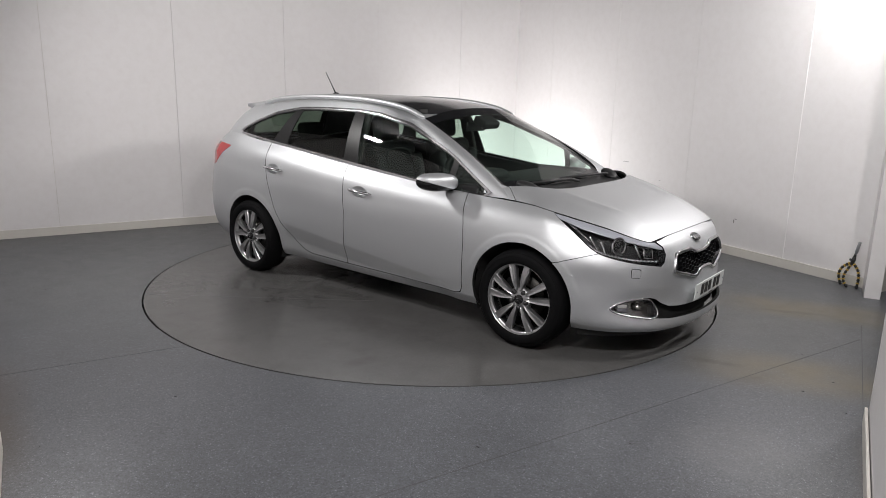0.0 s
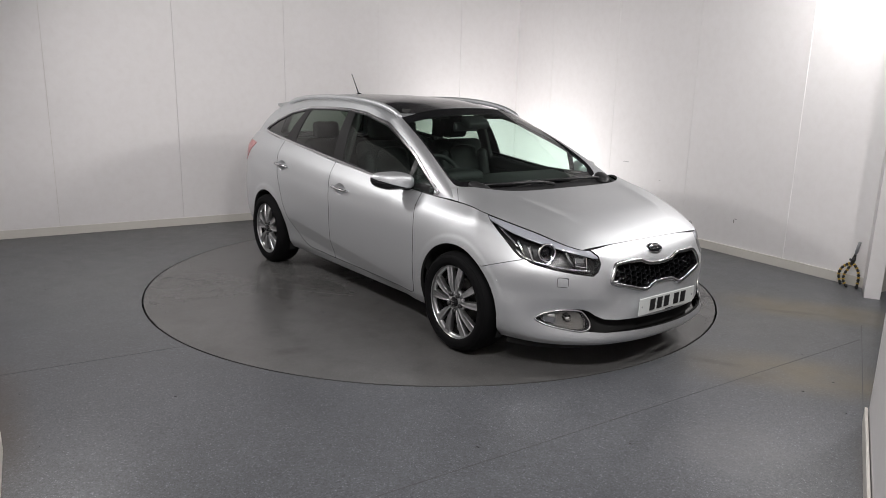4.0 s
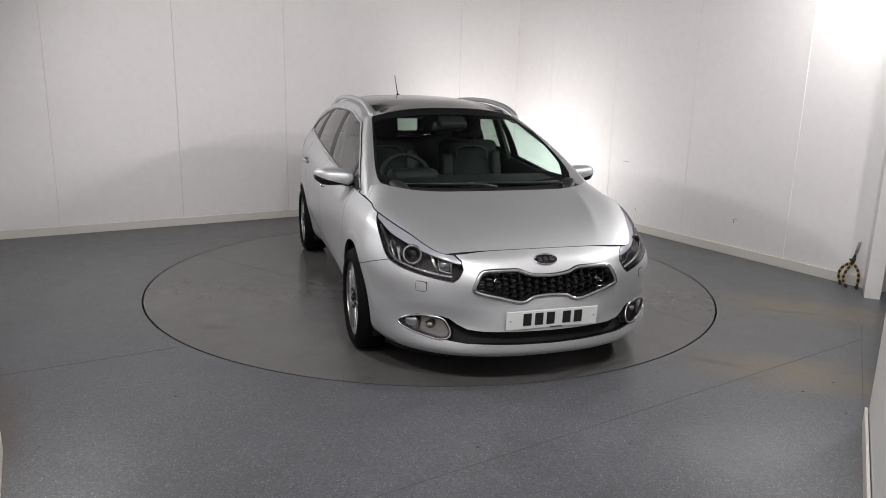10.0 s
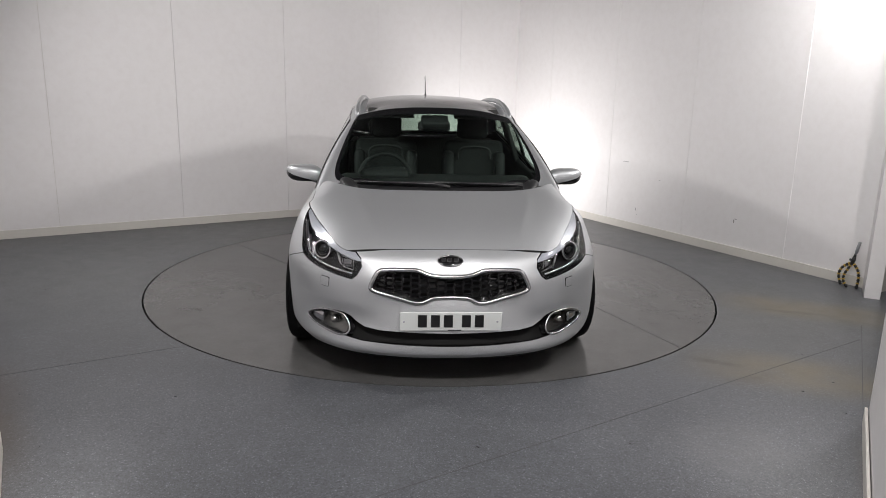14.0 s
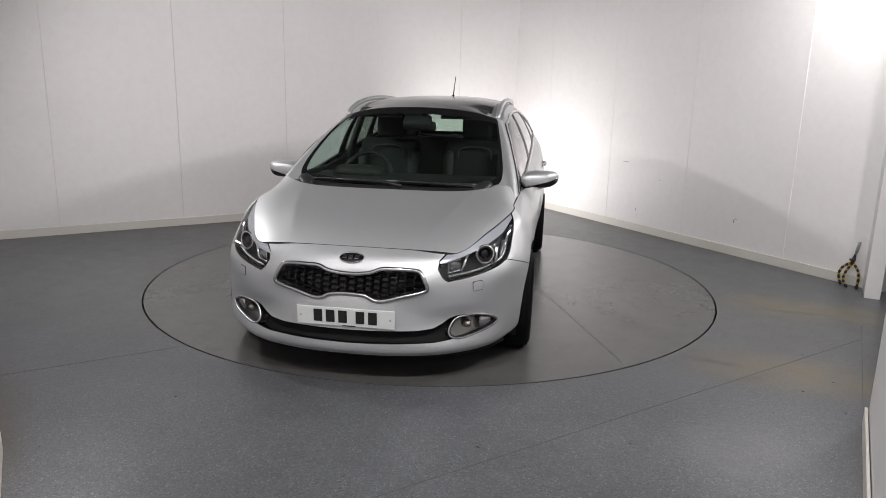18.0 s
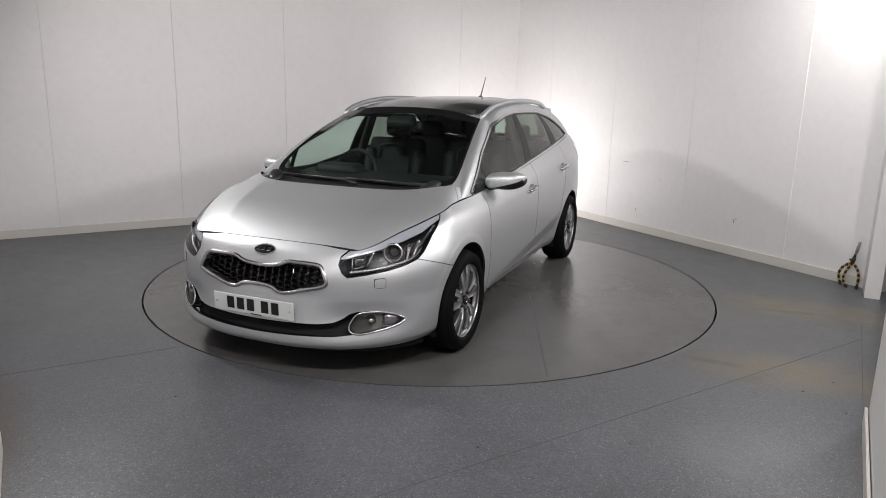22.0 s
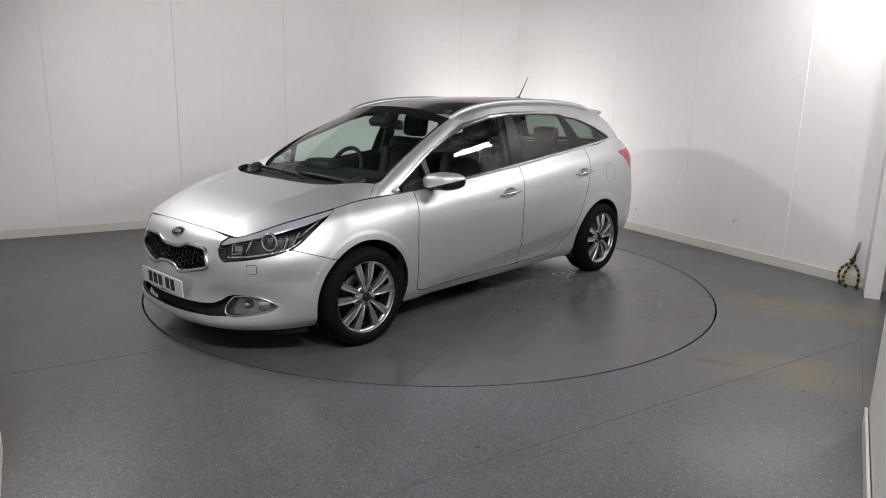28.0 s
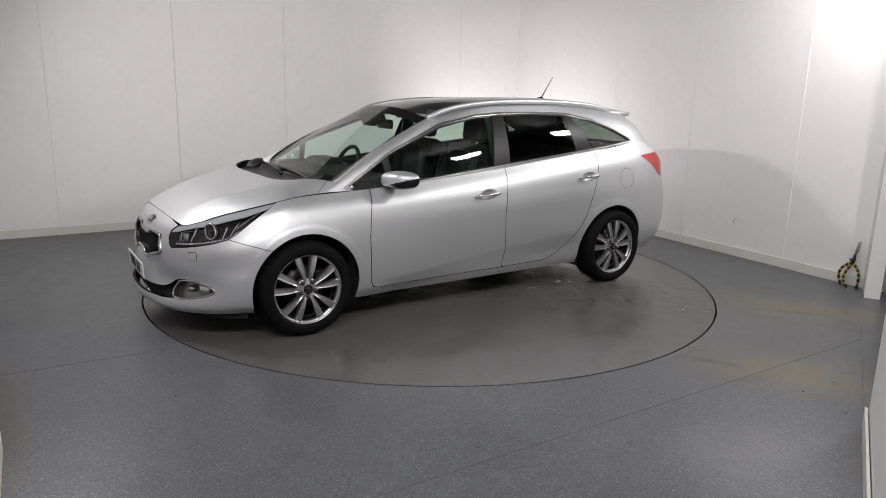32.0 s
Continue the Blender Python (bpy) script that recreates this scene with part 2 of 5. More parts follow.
# cover strips over two of the joints
for host, d, o, su in ((wall_w, LEFT_DIR, LEFT_OUT, 2.205), (wall_e, RIGHT_DIR, RIGHT_OUT, 4.42), (wall_e, RIGHT_DIR, RIGHT_OUT, 2.02)):
    cs = wall_run("cover_strip", CORNER, d, o, su - 0.012, su + 0.012, 0.086, CEIL, -0.004, M_WALL)
    cs.parent = host
    cs.matrix_parent_inverse = host.matrix_basis.inverted()

# scuffs on the east wall
for su, sz, w, h in ((2.30, .78, .10, .006), (2.52, .25, .008, .03), (2.54, .19, .006, .012), (3.86, .335, .012, .035), (3.88, .36, .03, .006), (2.85, .62, .02, .004)):
    q = CORNER[0] + RIGHT_DIR.x * su - RIGHT_OUT.x * .001, CORNER[1] + RIGHT_DIR.y * su - RIGHT_OUT.y * .001
    bmq = box_bm(w, .002, h, m=Matrix.Translation((*q, sz)) @ Matrix.Rotation(math.atan2(RIGHT_DIR.y, RIGHT_DIR.x), 4, "Z"))
    mk = mesh_object("wall_scuff", bmq, M_SCUFF)
    mk.parent = wall_e
    mk.matrix_parent_inverse = wall_e.matrix_basis.inverted()

# floor with a round hole for the turntable
bm = bmesh.new()
ring = [bm.verts.new(((DISC_R + 0.013) * math.cos(2 * math.pi * i / 192), (DISC_R + 0.013) * math.sin(2 * math.pi * i / 192), 0)) for i in range(192)]
rim = [bm.verts.new((14 * math.cos(2 * math.pi * i / 192), 14 * math.sin(2 * math.pi * i / 192), 0)) for i in range(192)]
low = [bm.verts.new((v.co.x, v.co.y, -0.05)) for v in ring]
for i in range(192):
    j = (i + 1) % 192
    bm.faces.new((ring[i], rim[i], rim[j], ring[j]))
    bm.faces.new((low[i], ring[i], ring[j], low[j]))
floor = tagged(mesh_object("floor", bm, M_FLOOR), "grey flecked safety vinyl floor", kind="structure")
bm = bmesh.new()
bmesh.ops.create_circle(bm, cap_ends=True, segments=128, radius=DISC_R + 0.3, matrix=Matrix.Translation((0, 0, -0.05)))
pit = tagged(mesh_object("turntable_pit", bm, M_GAP), "dark pit under the turntable", kind="structure")

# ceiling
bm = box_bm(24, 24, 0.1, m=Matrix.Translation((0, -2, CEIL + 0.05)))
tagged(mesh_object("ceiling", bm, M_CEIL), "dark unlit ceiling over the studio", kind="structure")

# end post of the east wall, side walls that funnel to the camera, and unseen walls added to close the place and steer
# its light
def slab(name, a, b, thick, z1, mat, label, outward=1):
    """An upright wall from a to b, thickened to its outer side."""
    d = (Vector((*b, 0)) - Vector((*a, 0))).normalized()
    o = Vector((-d.y, d.x, 0)) * thick * outward
    pts = [(a[0], a[1]), (b[0], b[1]), (b[0] + o.x, b[1] + o.y), (a[0] + o.x, a[1] + o.y)]
    area = sum(p[0] * q[1] - q[0] * p[1] for p, q in zip(pts, pts[1:] + pts[:1]))
    return tagged(mesh_object(name, prism_bm(pts if area > 0 else pts[::-1], 0.0, z1), mat), label, kind="structure")


slab("post_east", (3.425, -0.431), (3.520, -0.486), 0.36, CEIL, M_WALL, "white square end post of the wall")
slab("wall_camera_east", (2.097, -2.600), (0.62, -5.02), 0.10, CEIL, M_WALL, "white side wall beside the camera opening", 1)
slab("baseboard_camera_east", (2.090, -2.600), (0.613, -5.02), 0.012, 0.085, M_SKIRT, "worn white skirting board", -1)
slab("wall_camera_west", (-1.804, -2.960), (-0.634, -4.95), 0.10, CEIL, M_WALL, "white side wall beside the camera opening", -1)
slab("baseboard_camera_west", (-1.796, -2.960), (-0.627, -4.95), 0.012, 0.085, M_SKIRT, "worn white skirting board", 1)
# unseen white walls, added to bounce light and brighten the car's reflections
slab("unseen_wall_south", (-3.0, -6.6), (3.0, -6.6), 0.10, CEIL, M_WALL, "unseen white wall added behind the camera to bounce light", -1)
slab("unseen_wall_near_east", (0.62, -5.02), (1.6, -6.6), 0.08, CEIL, M_WALL, "unseen white wall added beside the camera to bounce light", 1)
slab("unseen_wall_near_west", (-0.634, -4.95), (-1.6, -6.6), 0.08, CEIL, M_WALL, "unseen white wall added beside the camera to bounce light", -1)
slab("unseen_wall_southwest", (-5.31, 0.45), (-1.90, -2.965), 0.10, CEIL, M_WALL, "unseen white wall added to bounce light", -1)
# unseen grey walls, added to shut out the world and dim reflections
slab("unseen_wall_east", (6.5, 3.0), (5.2, -5.5), 0.10, CEIL, M_DIM_BACKING, "unseen grey wall added to close off the lit room", 1)
slab("unseen_wall_southeast", (5.3, -5.45), (0.7, -5.2), 0.10, CEIL, M_DIM_BACKING, "unseen grey wall added to close off the lit room", 1)
slab("unseen_wall_northeast", (3.65, -0.1), (6.6, 3.1), 0.10, CEIL, M_DIM_BACKING, "unseen grey wall added to close off the lit room", 1)


# welded seams of the vinyl
def seam(name, a, b, parent=None, wide=0.0028):
    d = (Vector((*b, 0)) - Vector((*a, 0)))
    q = box_bm(d.length, wide, 0.0012, m=Matrix.Translation(((a[0] + b[0]) / 2, (a[1] + b[1]) / 2, 0.0004)) @ Matrix.Rotation(math.atan2(d.y, d.x), 4, "Z"))
    ob = mesh_object(name, q, M_SEAMLINE)
    if parent:
        ob.parent = parent
    else:
        tagged(ob, "thin welded seam in the vinyl floor", kind="structure")
    return ob


seam("floor_seam_1", (-2.85, -2.535), (-1.49, -1.74))
seam("floor_seam_2", (-0.75, -3.60), (2.79, -1.415))
seam("floor_seam_3", (2.985, -1.12), (2.10, -2.57))

# turntable
bm = bmesh.new()
vs = [bm.verts.new((DISC_R * math.cos(2 * math.pi * i / 192), DISC_R * math.sin(2 * math.pi * i / 192), 0)) for i in range(192)]
bm.faces.new(vs)
ret = bmesh.ops.extrude_face_region(bm, geom=bm.faces[:])
bmesh.ops.translate(bm, verts=[v for v in ret["geom"] if isinstance(v, bmesh.types.BMVert)], vec=(0, 0, -0.04))
bmesh.ops.recalc_face_normals(bm, faces=bm.faces)
turntable = tagged(new("turntable"), "grey vinyl covered turntable flush with the floor", "turntable")
part("deck", bm, M_DISC, turntable, "grey vinyl deck with tyre marks")
seam("deck_seam", (0.15, 0.90), (1.70, 1.455), turntable, 0.003)
seam("deck_seam", (0.15, -0.85), (-1.2, -1.885), turntable, 0.003)
for mx, my, mr in ((-0.647, 0.366, 0.020), (-0.696, 0.434, 0.012), (-0.812, 0.659, 0.016), (-1.2, -0.2, 0.012), (1.31, 0.373, 0.018)):
    q = lathe_bm([(0.0, 0.0022), (mr * 0.7, 0.0020), (mr, 0.0004)], 18, "z")
    bmesh.ops.scale(q, vec=(1.5, 0.8, 1), verts=q.verts)
    bmesh.ops.translate(q, vec=(mx, my, 0), verts=q.verts)
    part("drip", q, M_DRIP, turntable, "dark oily drip", True)

# pale flakes and crumbs dropped on the deck
for fx, fy, fr, turn in ((-0.83, 0.66, 0.020, 20), (-0.91, 0.71, 0.012, 70), (-0.75, 0.36, 0.024, 110), (-0.78, 0.43, 0.015, 15)):
    q = lathe_bm([(0.0, 0.003), (fr * 0.6, 0.0045), (fr, 0.0008)], 9, "z")
    for v in q.verts:
        v.co.z += 0.002 * math.sin(9 * v.co.x / fr) * (v.co.z > .002)
    bmesh.ops.transform(q, matrix=pose(fx, fy, 0, 0, 0, turn) @ Matrix.Diagonal((1.7, 0.55, 1, 1)), verts=q.verts)
    part("flake", q, M_FLAKE, turntable, "pale curled flake of dirt", True)

for lamp_row in LAMPS:
    flood_or_fill_lamp(*lamp_row)

# grit on the floor
bm = bmesh.new()
rng = random.Random(7)
spots = [(-2.033, -2.416), (-1.651, -2.923), (-1.669, -3.073), (-1.986, -2.029), (-3.249, 0.011), (-2.904, -0.614), (2.831, -0.261), (1.984, -2.235), (2.064, -2.489), (1.277, -1.999), (2.215, -2.117)]
spots += [(rng.uniform(-3.4, 3.2), rng.uniform(-3.2, 2.0)) for _ in range(26)]
for gx, gy in spots:
    if math.hypot(gx, gy) > DISC_R + 0.05 and gx * 0.8827 + gy * 0.4699 < 3.0 and -0.5245 * gx + 0.8514 * gy < 3.0:
        r = rng.uniform(0.003, 0.0065)
        bmesh.ops.create_icosphere(bm, subdivisions=1, radius=r, matrix=pose(gx, gy, r * 0.28, 0, 0, rng.uniform(0, 180)) @ Matrix.Diagonal((1.6, 0.8, 0.35, 1)))
tagged(mesh_object("floor_grit", bm, M_BLACK), "small dark bits of grit on the floor", "grit", kind="stuff")


# ---------------------------------------------------------------- the car: surfaces
def spline(pts, knots, at, flat_ends=False):
    """Cubic curve through pts at knots; with flat_ends the ends meet their mirror image smoothly (y is odd, the rest even)."""
    p, k, at = np.asarray(pts, float), np.asarray(knots, float), np.asarray(at, float)
    d = np.diff(p, axis=0) / np.diff(k)[:, None]
    h = np.diff(k)
    m = np.empty_like(p)
    m[1:-1] = (d[:-1] * h[1:, None] + d[1:] * h[:-1, None]) / (h[1:] + h[:-1])[:, None]
    m[0], m[-1] = d[0], d[-1]
    if flat_ends:
        for e in (0, -1):
            m[e] = m[e] * np.array([0, 1, 0])
    i = np.clip(np.searchsorted(k, at, side="right") - 1, 0, len(k) - 2)
    w, t = h[i][:, None], ((at - k[i]) / h[i])[:, None]
    return (p[i] * (1 + 2 * t) * (1 - t) ** 2 + m[i] * w * t * (1 - t) ** 2 + p[i + 1] * t * t * (3 - 2 * t) + m[i + 1] * w * t * t * (t - 1))


def curve(pts, n, closed=False):
    """Points along a smooth curve through pts, by chord length."""
    p = [np.asarray(q, float) for q in pts]
    if closed:
        p = p[-2:] + p + p[:2]
    p = np.array(p)
    k = np.concatenate([[0], np.cumsum(np.sqrt(np.linalg.norm(np.diff(p, axis=0), axis=1)))])
    if closed:
        return spline(p, k, np.linspace(k[2], k[-2], n, endpoint=False))
    return spline(p, k, np.linspace(0, k[-1], n))


# Each row is one long feature line of the left half, from the middle of the nose round the side to the middle of the tail.
BODY_LINES = [
    [(2.132, 0, .170), (2.108, .28, .170), (2.034, .50, .171), (1.860, .71, .176), (1.64, .80, .175), (1.325, .83, .18), (.90, .812, .175), (-.26, .806, .178), (-.95, .81, .19), (-1.35, .82, .21), (-1.75, .79, .22), (-2.02, .68, .235), (-2.13, .38, .24), (-2.15, 0, .24)],
    [(2.160, 0, .205), (2.134, .29, .206), (2.060, .51, .208), (1.880, .73, .218), (1.66, .845, .225), (1.325, .87, .235), (.90, .846, .222), (-.26, .836, .226), (-.95, .843, .240), (-1.35, .865, .28), (-1.75, .835, .29), (-2.08, .71, .30), (-2.18, .40, .31), (-2.20, 0, .31)],
    [(2.136, 0, .335), (2.108, .30, .335), (2.018, .51, .34), (1.852, .74, .34), (1.67, .862, .34), (1.325, .895, .35), (.90, .862, .268), (-.26, .850, .278), (-.95, .864, .325), (-1.35, .895, .38), (-1.75, .86, .38), (-2.11, .73, .39), (-2.21, .40, .40), (-2.23, 0, .40)],
    [(2.115, 0, .44), (2.093, .30, .435), (2.026, .515, .44), (1.862, .735, .445), (1.648, .868, .455), (1.325, .905, .47), (.90, .882, .365), (-.26, .876, .415), (-.95, .890, .490), (-1.35, .905, .49), (-1.75, .87, .49), (-2.12, .74, .50), (-2.22, .40, .50), (-2.24, 0, .50)],
    [(2.085, 0, .54), (2.09, .30, .54), (2.026, .502, .55), (1.845, .750, .570), (1.625, .870, .595), (1.325, .905, .61), (.90, .893, .56), (-.26, .893, .60), (-.95, .895, .63), (-1.35, .908, .66), (-1.75, .873, .66), (-2.10, .75, .66), (-2.19, .40, .66), (-2.21, 0, .66)],
    [(2.058, 0, .62), (2.055, .30, .62), (1.995, .51, .635), (1.77, .735, .69), (1.54, .84, .73), (1.325, .875, .745), (.90, .880, .735), (-.26, .890, .77), (-.95, .892, .82), (-1.35, .89, .85), (-1.75, .86, .87), (-2.03, .755, .88), (-2.13, .40, .86), (-2.15, 0, .86)],
    [(2.02, 0, .672), (2.015, .30, .672), (1.975, .525, .672), (1.745, .715, .735), (1.50, .815, .795), (1.325, .835, .815), (.90, .848, .82), (-.26, .86, .90), (-.95, .86, .97), (-1.35, .85, 1.01), (-1.75, .82, 1.03), (-2.0, .745, 1.0), (-2.07, .40, .97), (-2.09, 0, .97)],
    [(1.975, 0, .706), (1.972, .30, .704), (1.955, .53, .695), (1.72, .68, .772), (1.455, .782, .838), (1.29, .785, .863), (.90, .797, .884), (-.26, .803, .982), (-.95, .795, 1.06), (-1.35, .78, 1.10), (-1.70, .76, 1.14), (-1.93, .70, 1.10), (-2.0, .38, 1.06), (-2.01, 0, 1.06)],
]
GLASS_BASE = [(1.095, 0, .912), (1.08, .36, .915), (1.03, .665, .925), (1.14, .768, .890), (.90, .795, .884), (.43, .80, .908), (-.26, .80, .984), (-1.18, .785, 1.082), (-1.55, .765, 1.125), (-1.895, .705, 1.11), (-1.99, .38, 1.065), (-2.0, 0, 1.065)]
GLASS_TOP = [(.33, 0, 1.402), (.322, .30, 1.388), (.283, .548, 1.338), (.25, .580, 1.328), (.18, .598, 1.318), (-.02, .596, 1.376), (-.33, .597, 1.415), (-.96, .592, 1.416), (-1.35, .580, 1.392), (-1.70, .545, 1.366), (-1.79, .33, 1.385), (-1.80, 0, 1.395)]
HOOD_MID = [(.95, 0, 1.035), (1.15, 0, .993), (1.35, 0, .929), (1.55, 0, .874), (1.75, 0, .819), (1.90, 0, .751), (1.975, 0, .706)]
ROOF_MID = [(.33, 0, 1.402), (.0, 0, 1.452), (-.35, 0, 1.476), (-.90, 0, 1.486), (-1.35, 0, 1.474), (-1.80, 0, 1.405)]


def knots_of(line):
    a = np.asarray(line, float)
    return np.concatenate([[0], np.cumsum(np.linalg.norm(np.diff(a, axis=0), axis=1))])


class Skin:
    """A curved sheet of the left half of the car that can be cut along curves; every vertex keeps its place, its normal and its sheet coordinates."""

    def __init__(self, grid, uu, vv, tag):
        n, m = grid.shape[:2]
        du, dv = np.gradient(grid, axis=0), np.gradient(grid, axis=1)
        nor = np.cross(du, dv)
        nor /= np.linalg.norm(nor, axis=2)[:, :, None] + 1e-12
        a = np.empty((n, m, 8))
        a[..., :3], a[..., 3:6], a[..., 6], a[..., 7] = grid, nor, uu[:, None], vv[None, :]
        self.v = [tuple(q) for q in a.reshape(-1, 8)]
        self.f = [(i * m + j, (i + 1) * m + j, (i + 1) * m + j + 1, i * m + j + 1) for i in range(n - 1) for j in range(m - 1)]
        self.t = [tag] * len(self.f)

    def cut(self, field, tag, only=None):
        """Faces (of the tags named in only) where field < 0 take the tag; faces on its edge are split there."""
        val = list(field(np.array(self.v)))
        seen, f2, t2 = {}, [], []

        def cross(a, b):
            key = (a, b) if a < b else (b, a)
            if key not in seen:
                w = val[a] / (val[a] - val[b])
                self.v.append(tuple(p + (q - p) * w for p, q in zip(self.v[a], self.v[b])))
                val.append(0.0)
                seen[key] = len(self.v) - 1
            return seen[key]

        for face, t in zip(self.f, self.t):
            s = [val[i] for i in face]
            if (only and t not in only) or min(s) >= 0:
                f2.append(face), t2.append(t)
            elif max(s) <= 0:
                f2.append(face), t2.append(tag)
            else:
                pos, neg = [], []
                for a, b in zip(face, face[1:] + face[:1]):
                    if val[a] >= 0:
                        pos.append(a)
                    if val[a] <= 0:
                        neg.append(a)
                    if val[a] * val[b] < 0:
                        c = cross(a, b)
                        pos.append(c), neg.append(c)
                if len(pos) > 2:
                    f2.append(tuple(pos)), t2.append(t)
                if len(neg) > 2:
                    f2.append(tuple(neg)), t2.append(tag)
        self.f, self.t = f2, t2

    def groove(self, field, width, tag="gap", only=None):
        """Takes out a narrow band round field = 0."""
        self.cut(lambda p: np.abs(field(p)) - width / 2, tag, only)

    def take(self, tag, side=1, depth=0.0, offset=0.0, into=None):
        """The faces of a tag as a bmesh and the normals of its vertices; depth turns its free edges inwards, offset moves it along the normal."""
        bm, nor = into if into else (bmesh.new(), [])
        tags = (tag,) if isinstance(tag, str) else tag
        faces = [f for f, t in zip(self.f, self.t) if t in tags]
        ids = {}
        sg = np.array([1, side, 1])

        def vert(i):
            if i not in ids:
                a = np.array(self.v[i])
                n = a[3:6] / (np.linalg.norm(a[3:6]) + 1e-12)
                ids[i] = (bm.verts.new((a[:3] + n * offset) * sg), n * sg)
                nor.append(n * sg)
            return ids[i][0]

        count = {}
        for f in faces:
            vs = [vert(i) for i in f]
            if len(set(vs)) < 3:
                continue
            try:
                bm.faces.new(vs if side > 0 else vs[::-1])
            except ValueError:
                continue
            for a, b in zip(f, f[1:] + f[:1]):
                k = (min(a, b), max(a, b))
                count[k] = count.get(k, []) + [(a, b)]
        if depth:
            low = {}

            def rim(i):
                if i not in low:
                    top, n = ids[i]
                    t = bm.verts.new(top.co)
                    nor.append(n)
                    l = bm.verts.new(top.co - Vector(n * depth))
                    nor.append(n)
                    low[i] = (t, l)
                return low[i]

            for k, es in count.items():
                if len(es) == 1 and not (abs(self.v[k[0]][1]) < 1e-6 and abs(self.v[k[1]][1]) < 1e-6):
                    a, b = es[0]
                    (ta, la), (tb, lb) = rim(a), rim(b)
                    bm.faces.new((tb, ta, la, lb) if side > 0 else (ta, tb, lb, la)).material_index = 1
        return bm, nor


def skin_part(name, took, mat, parent, label="", flip=False):
    """Links what Skin.take gave as one smooth mesh, shaded by the sheet's own normals."""
    bm, nor = took
    bm.verts.index_update()
    me = bpy.data.meshes.new(name)
    bm.to_mesh(me)
    count = len(bm.verts)
    bm.free()
    for p in me.polygons:
        p.use_smooth = True
    me.materials.append(mat)
    me.materials.append(M_GAP if mat is M_PAINT else mat)
    me.normals_split_custom_set_from_vertices([tuple(x) for x in nor[:count]])
    ob = new(name, me)
    ob.parent = parent
    if label:
        tagged(ob, label)
    return ob


def polygon_field(ring, ix, iy):
    """Signed distance (negative inside) from a closed outline in two of the vertex columns; ix, iy may be functions."""
    r = np.asarray(ring, float)
    a, b = r, np.roll(r, -1, axis=0)

    def field(p):
        x = ix(p) if callable(ix) else p[:, ix]
        y = iy(p) if callable(iy) else p[:, iy]
        best, inside = np.full(len(p), 1e9), np.zeros(len(p), bool)
        for (ax, ay), (bx, by) in zip(a, b):
            ex, ey = bx - ax, by - ay
            t = np.clip(((x - ax) * ex + (y - ay) * ey) / (ex * ex + ey * ey + 1e-12), 0, 1)
            best = np.minimum(best, np.hypot(x - ax - t * ex, y - ay - t * ey))
            hit = ((ay > y) != (by > y)) & (x < ex * (y - ay) / (ey if ey else 1e-12) + ax)
            inside ^= hit
        return np.where(inside, -best, best)

    return field


# the sheets
def body_sheet():
    ku = knots_of(BODY_LINES[3])
    uu = np.unique(np.concatenate([np.linspace(0, ku[5], 150), np.linspace(ku[5], ku[9], 180), np.linspace(ku[9], ku[-1], 70)]))
    rows = np.array([spline(l, ku, uu, True) for l in BODY_LINES])
    kv = np.cumsum([0, .08, .11, .11, .13, .14, .10, .07])
    vv = np.linspace(0, kv[-1], 100)
    grid = np.array([spline(rows[:, i], kv, vv) for i in range(len(uu))])
    x, y, z = grid[..., 0], grid[..., 1], grid[..., 2]
    smooth = lambda a: np.clip(a, 0, 1) ** 2 * (3 - 2 * np.clip(a, 0, 1))
    push = np.zeros_like(x)
    for ax, az in ((1.302, .300), (-1.345, .300)):    # flared lips round the wheel arches
        r = np.hypot(x - ax, z - az)
        push += .0028 * smooth((.408 - r) / .026) * smooth((z - .36) / .10)
    zc = .289 + (.728 - x) * .106                     # the crease low on the doors
    zone = smooth((.84 - x) / .20) * smooth((x + 1.02) / .16)
    push -= .21 * zone * np.clip(zc - z, 0, .115)
    grid[..., 1] += push * (y > .6)
    return Skin(grid, uu, vv / kv[-1], "body"), grid


def glass_sheet():
    ku = knots_of(GLASS_BASE)
    uu = np.unique(np.concatenate([np.linspace(0, ku[4], 60), np.linspace(ku[4], ku[9], 120), np.linspace(ku[9], ku[-1], 30)]))
    lo, hi = spline(GLASS_BASE, ku, uu, True), spline(GLASS_TOP, ku, uu, True)
    vv = np.linspace(0, 1, 44)
    along = np.gradient(lo + hi, axis=0)
    out = np.cross(along, hi - lo)
    out /= np.linalg.norm(out, axis=1)[:, None]
    grid = lo[:, None] * (1 - vv[None, :, None]) + hi[:, None] * vv[None, :, None] + out[:, None] * (0.026 * 4 * vv * (1 - vv))[None, :, None]
    return Skin(grid, np.interp(uu, ku, np.arange(len(ku))), vv, "pillar"), grid


def crown_sheet(mid, side, power, nt, ns, ridge=0.0):
    """A panel between the middle line and a side line, bowed across."""
    n = np.linspace(0, 1, nt)
    c, s = curve(mid, nt), side
    w = np.linspace(0, 1, ns)
    k = w ** power
    grid = c[:, None] + (s - c)[:, None] * k[None, :, None]
    grid[:, :, 1] = s[:, None, 1] * w[None, :]
    if ridge:
        fade = np.sin(np.clip(n * 1.25, 0, 1) * math.pi) ** 0.8
        grid[:, :, 2] += ridge * fade[:, None] * np.exp(-((w - 0.66) / 0.10) ** 2)[None, :]
    return Skin(grid.transpose(1, 0, 2), w, n, "panel"), grid


def side_line(line, knots, lo, hi, n):
    return spline(line, knots, np.linspace(lo, hi, n), True)


KU = knots_of(BODY_LINES[3])
KG = knots_of(GLASS_BASE)
# the bonnet's side edge runs along the top body line from its front corner to the screen
_dense = spline(BODY_LINES[-1], KU, np.linspace(KU[2], KU[6], 400), True)
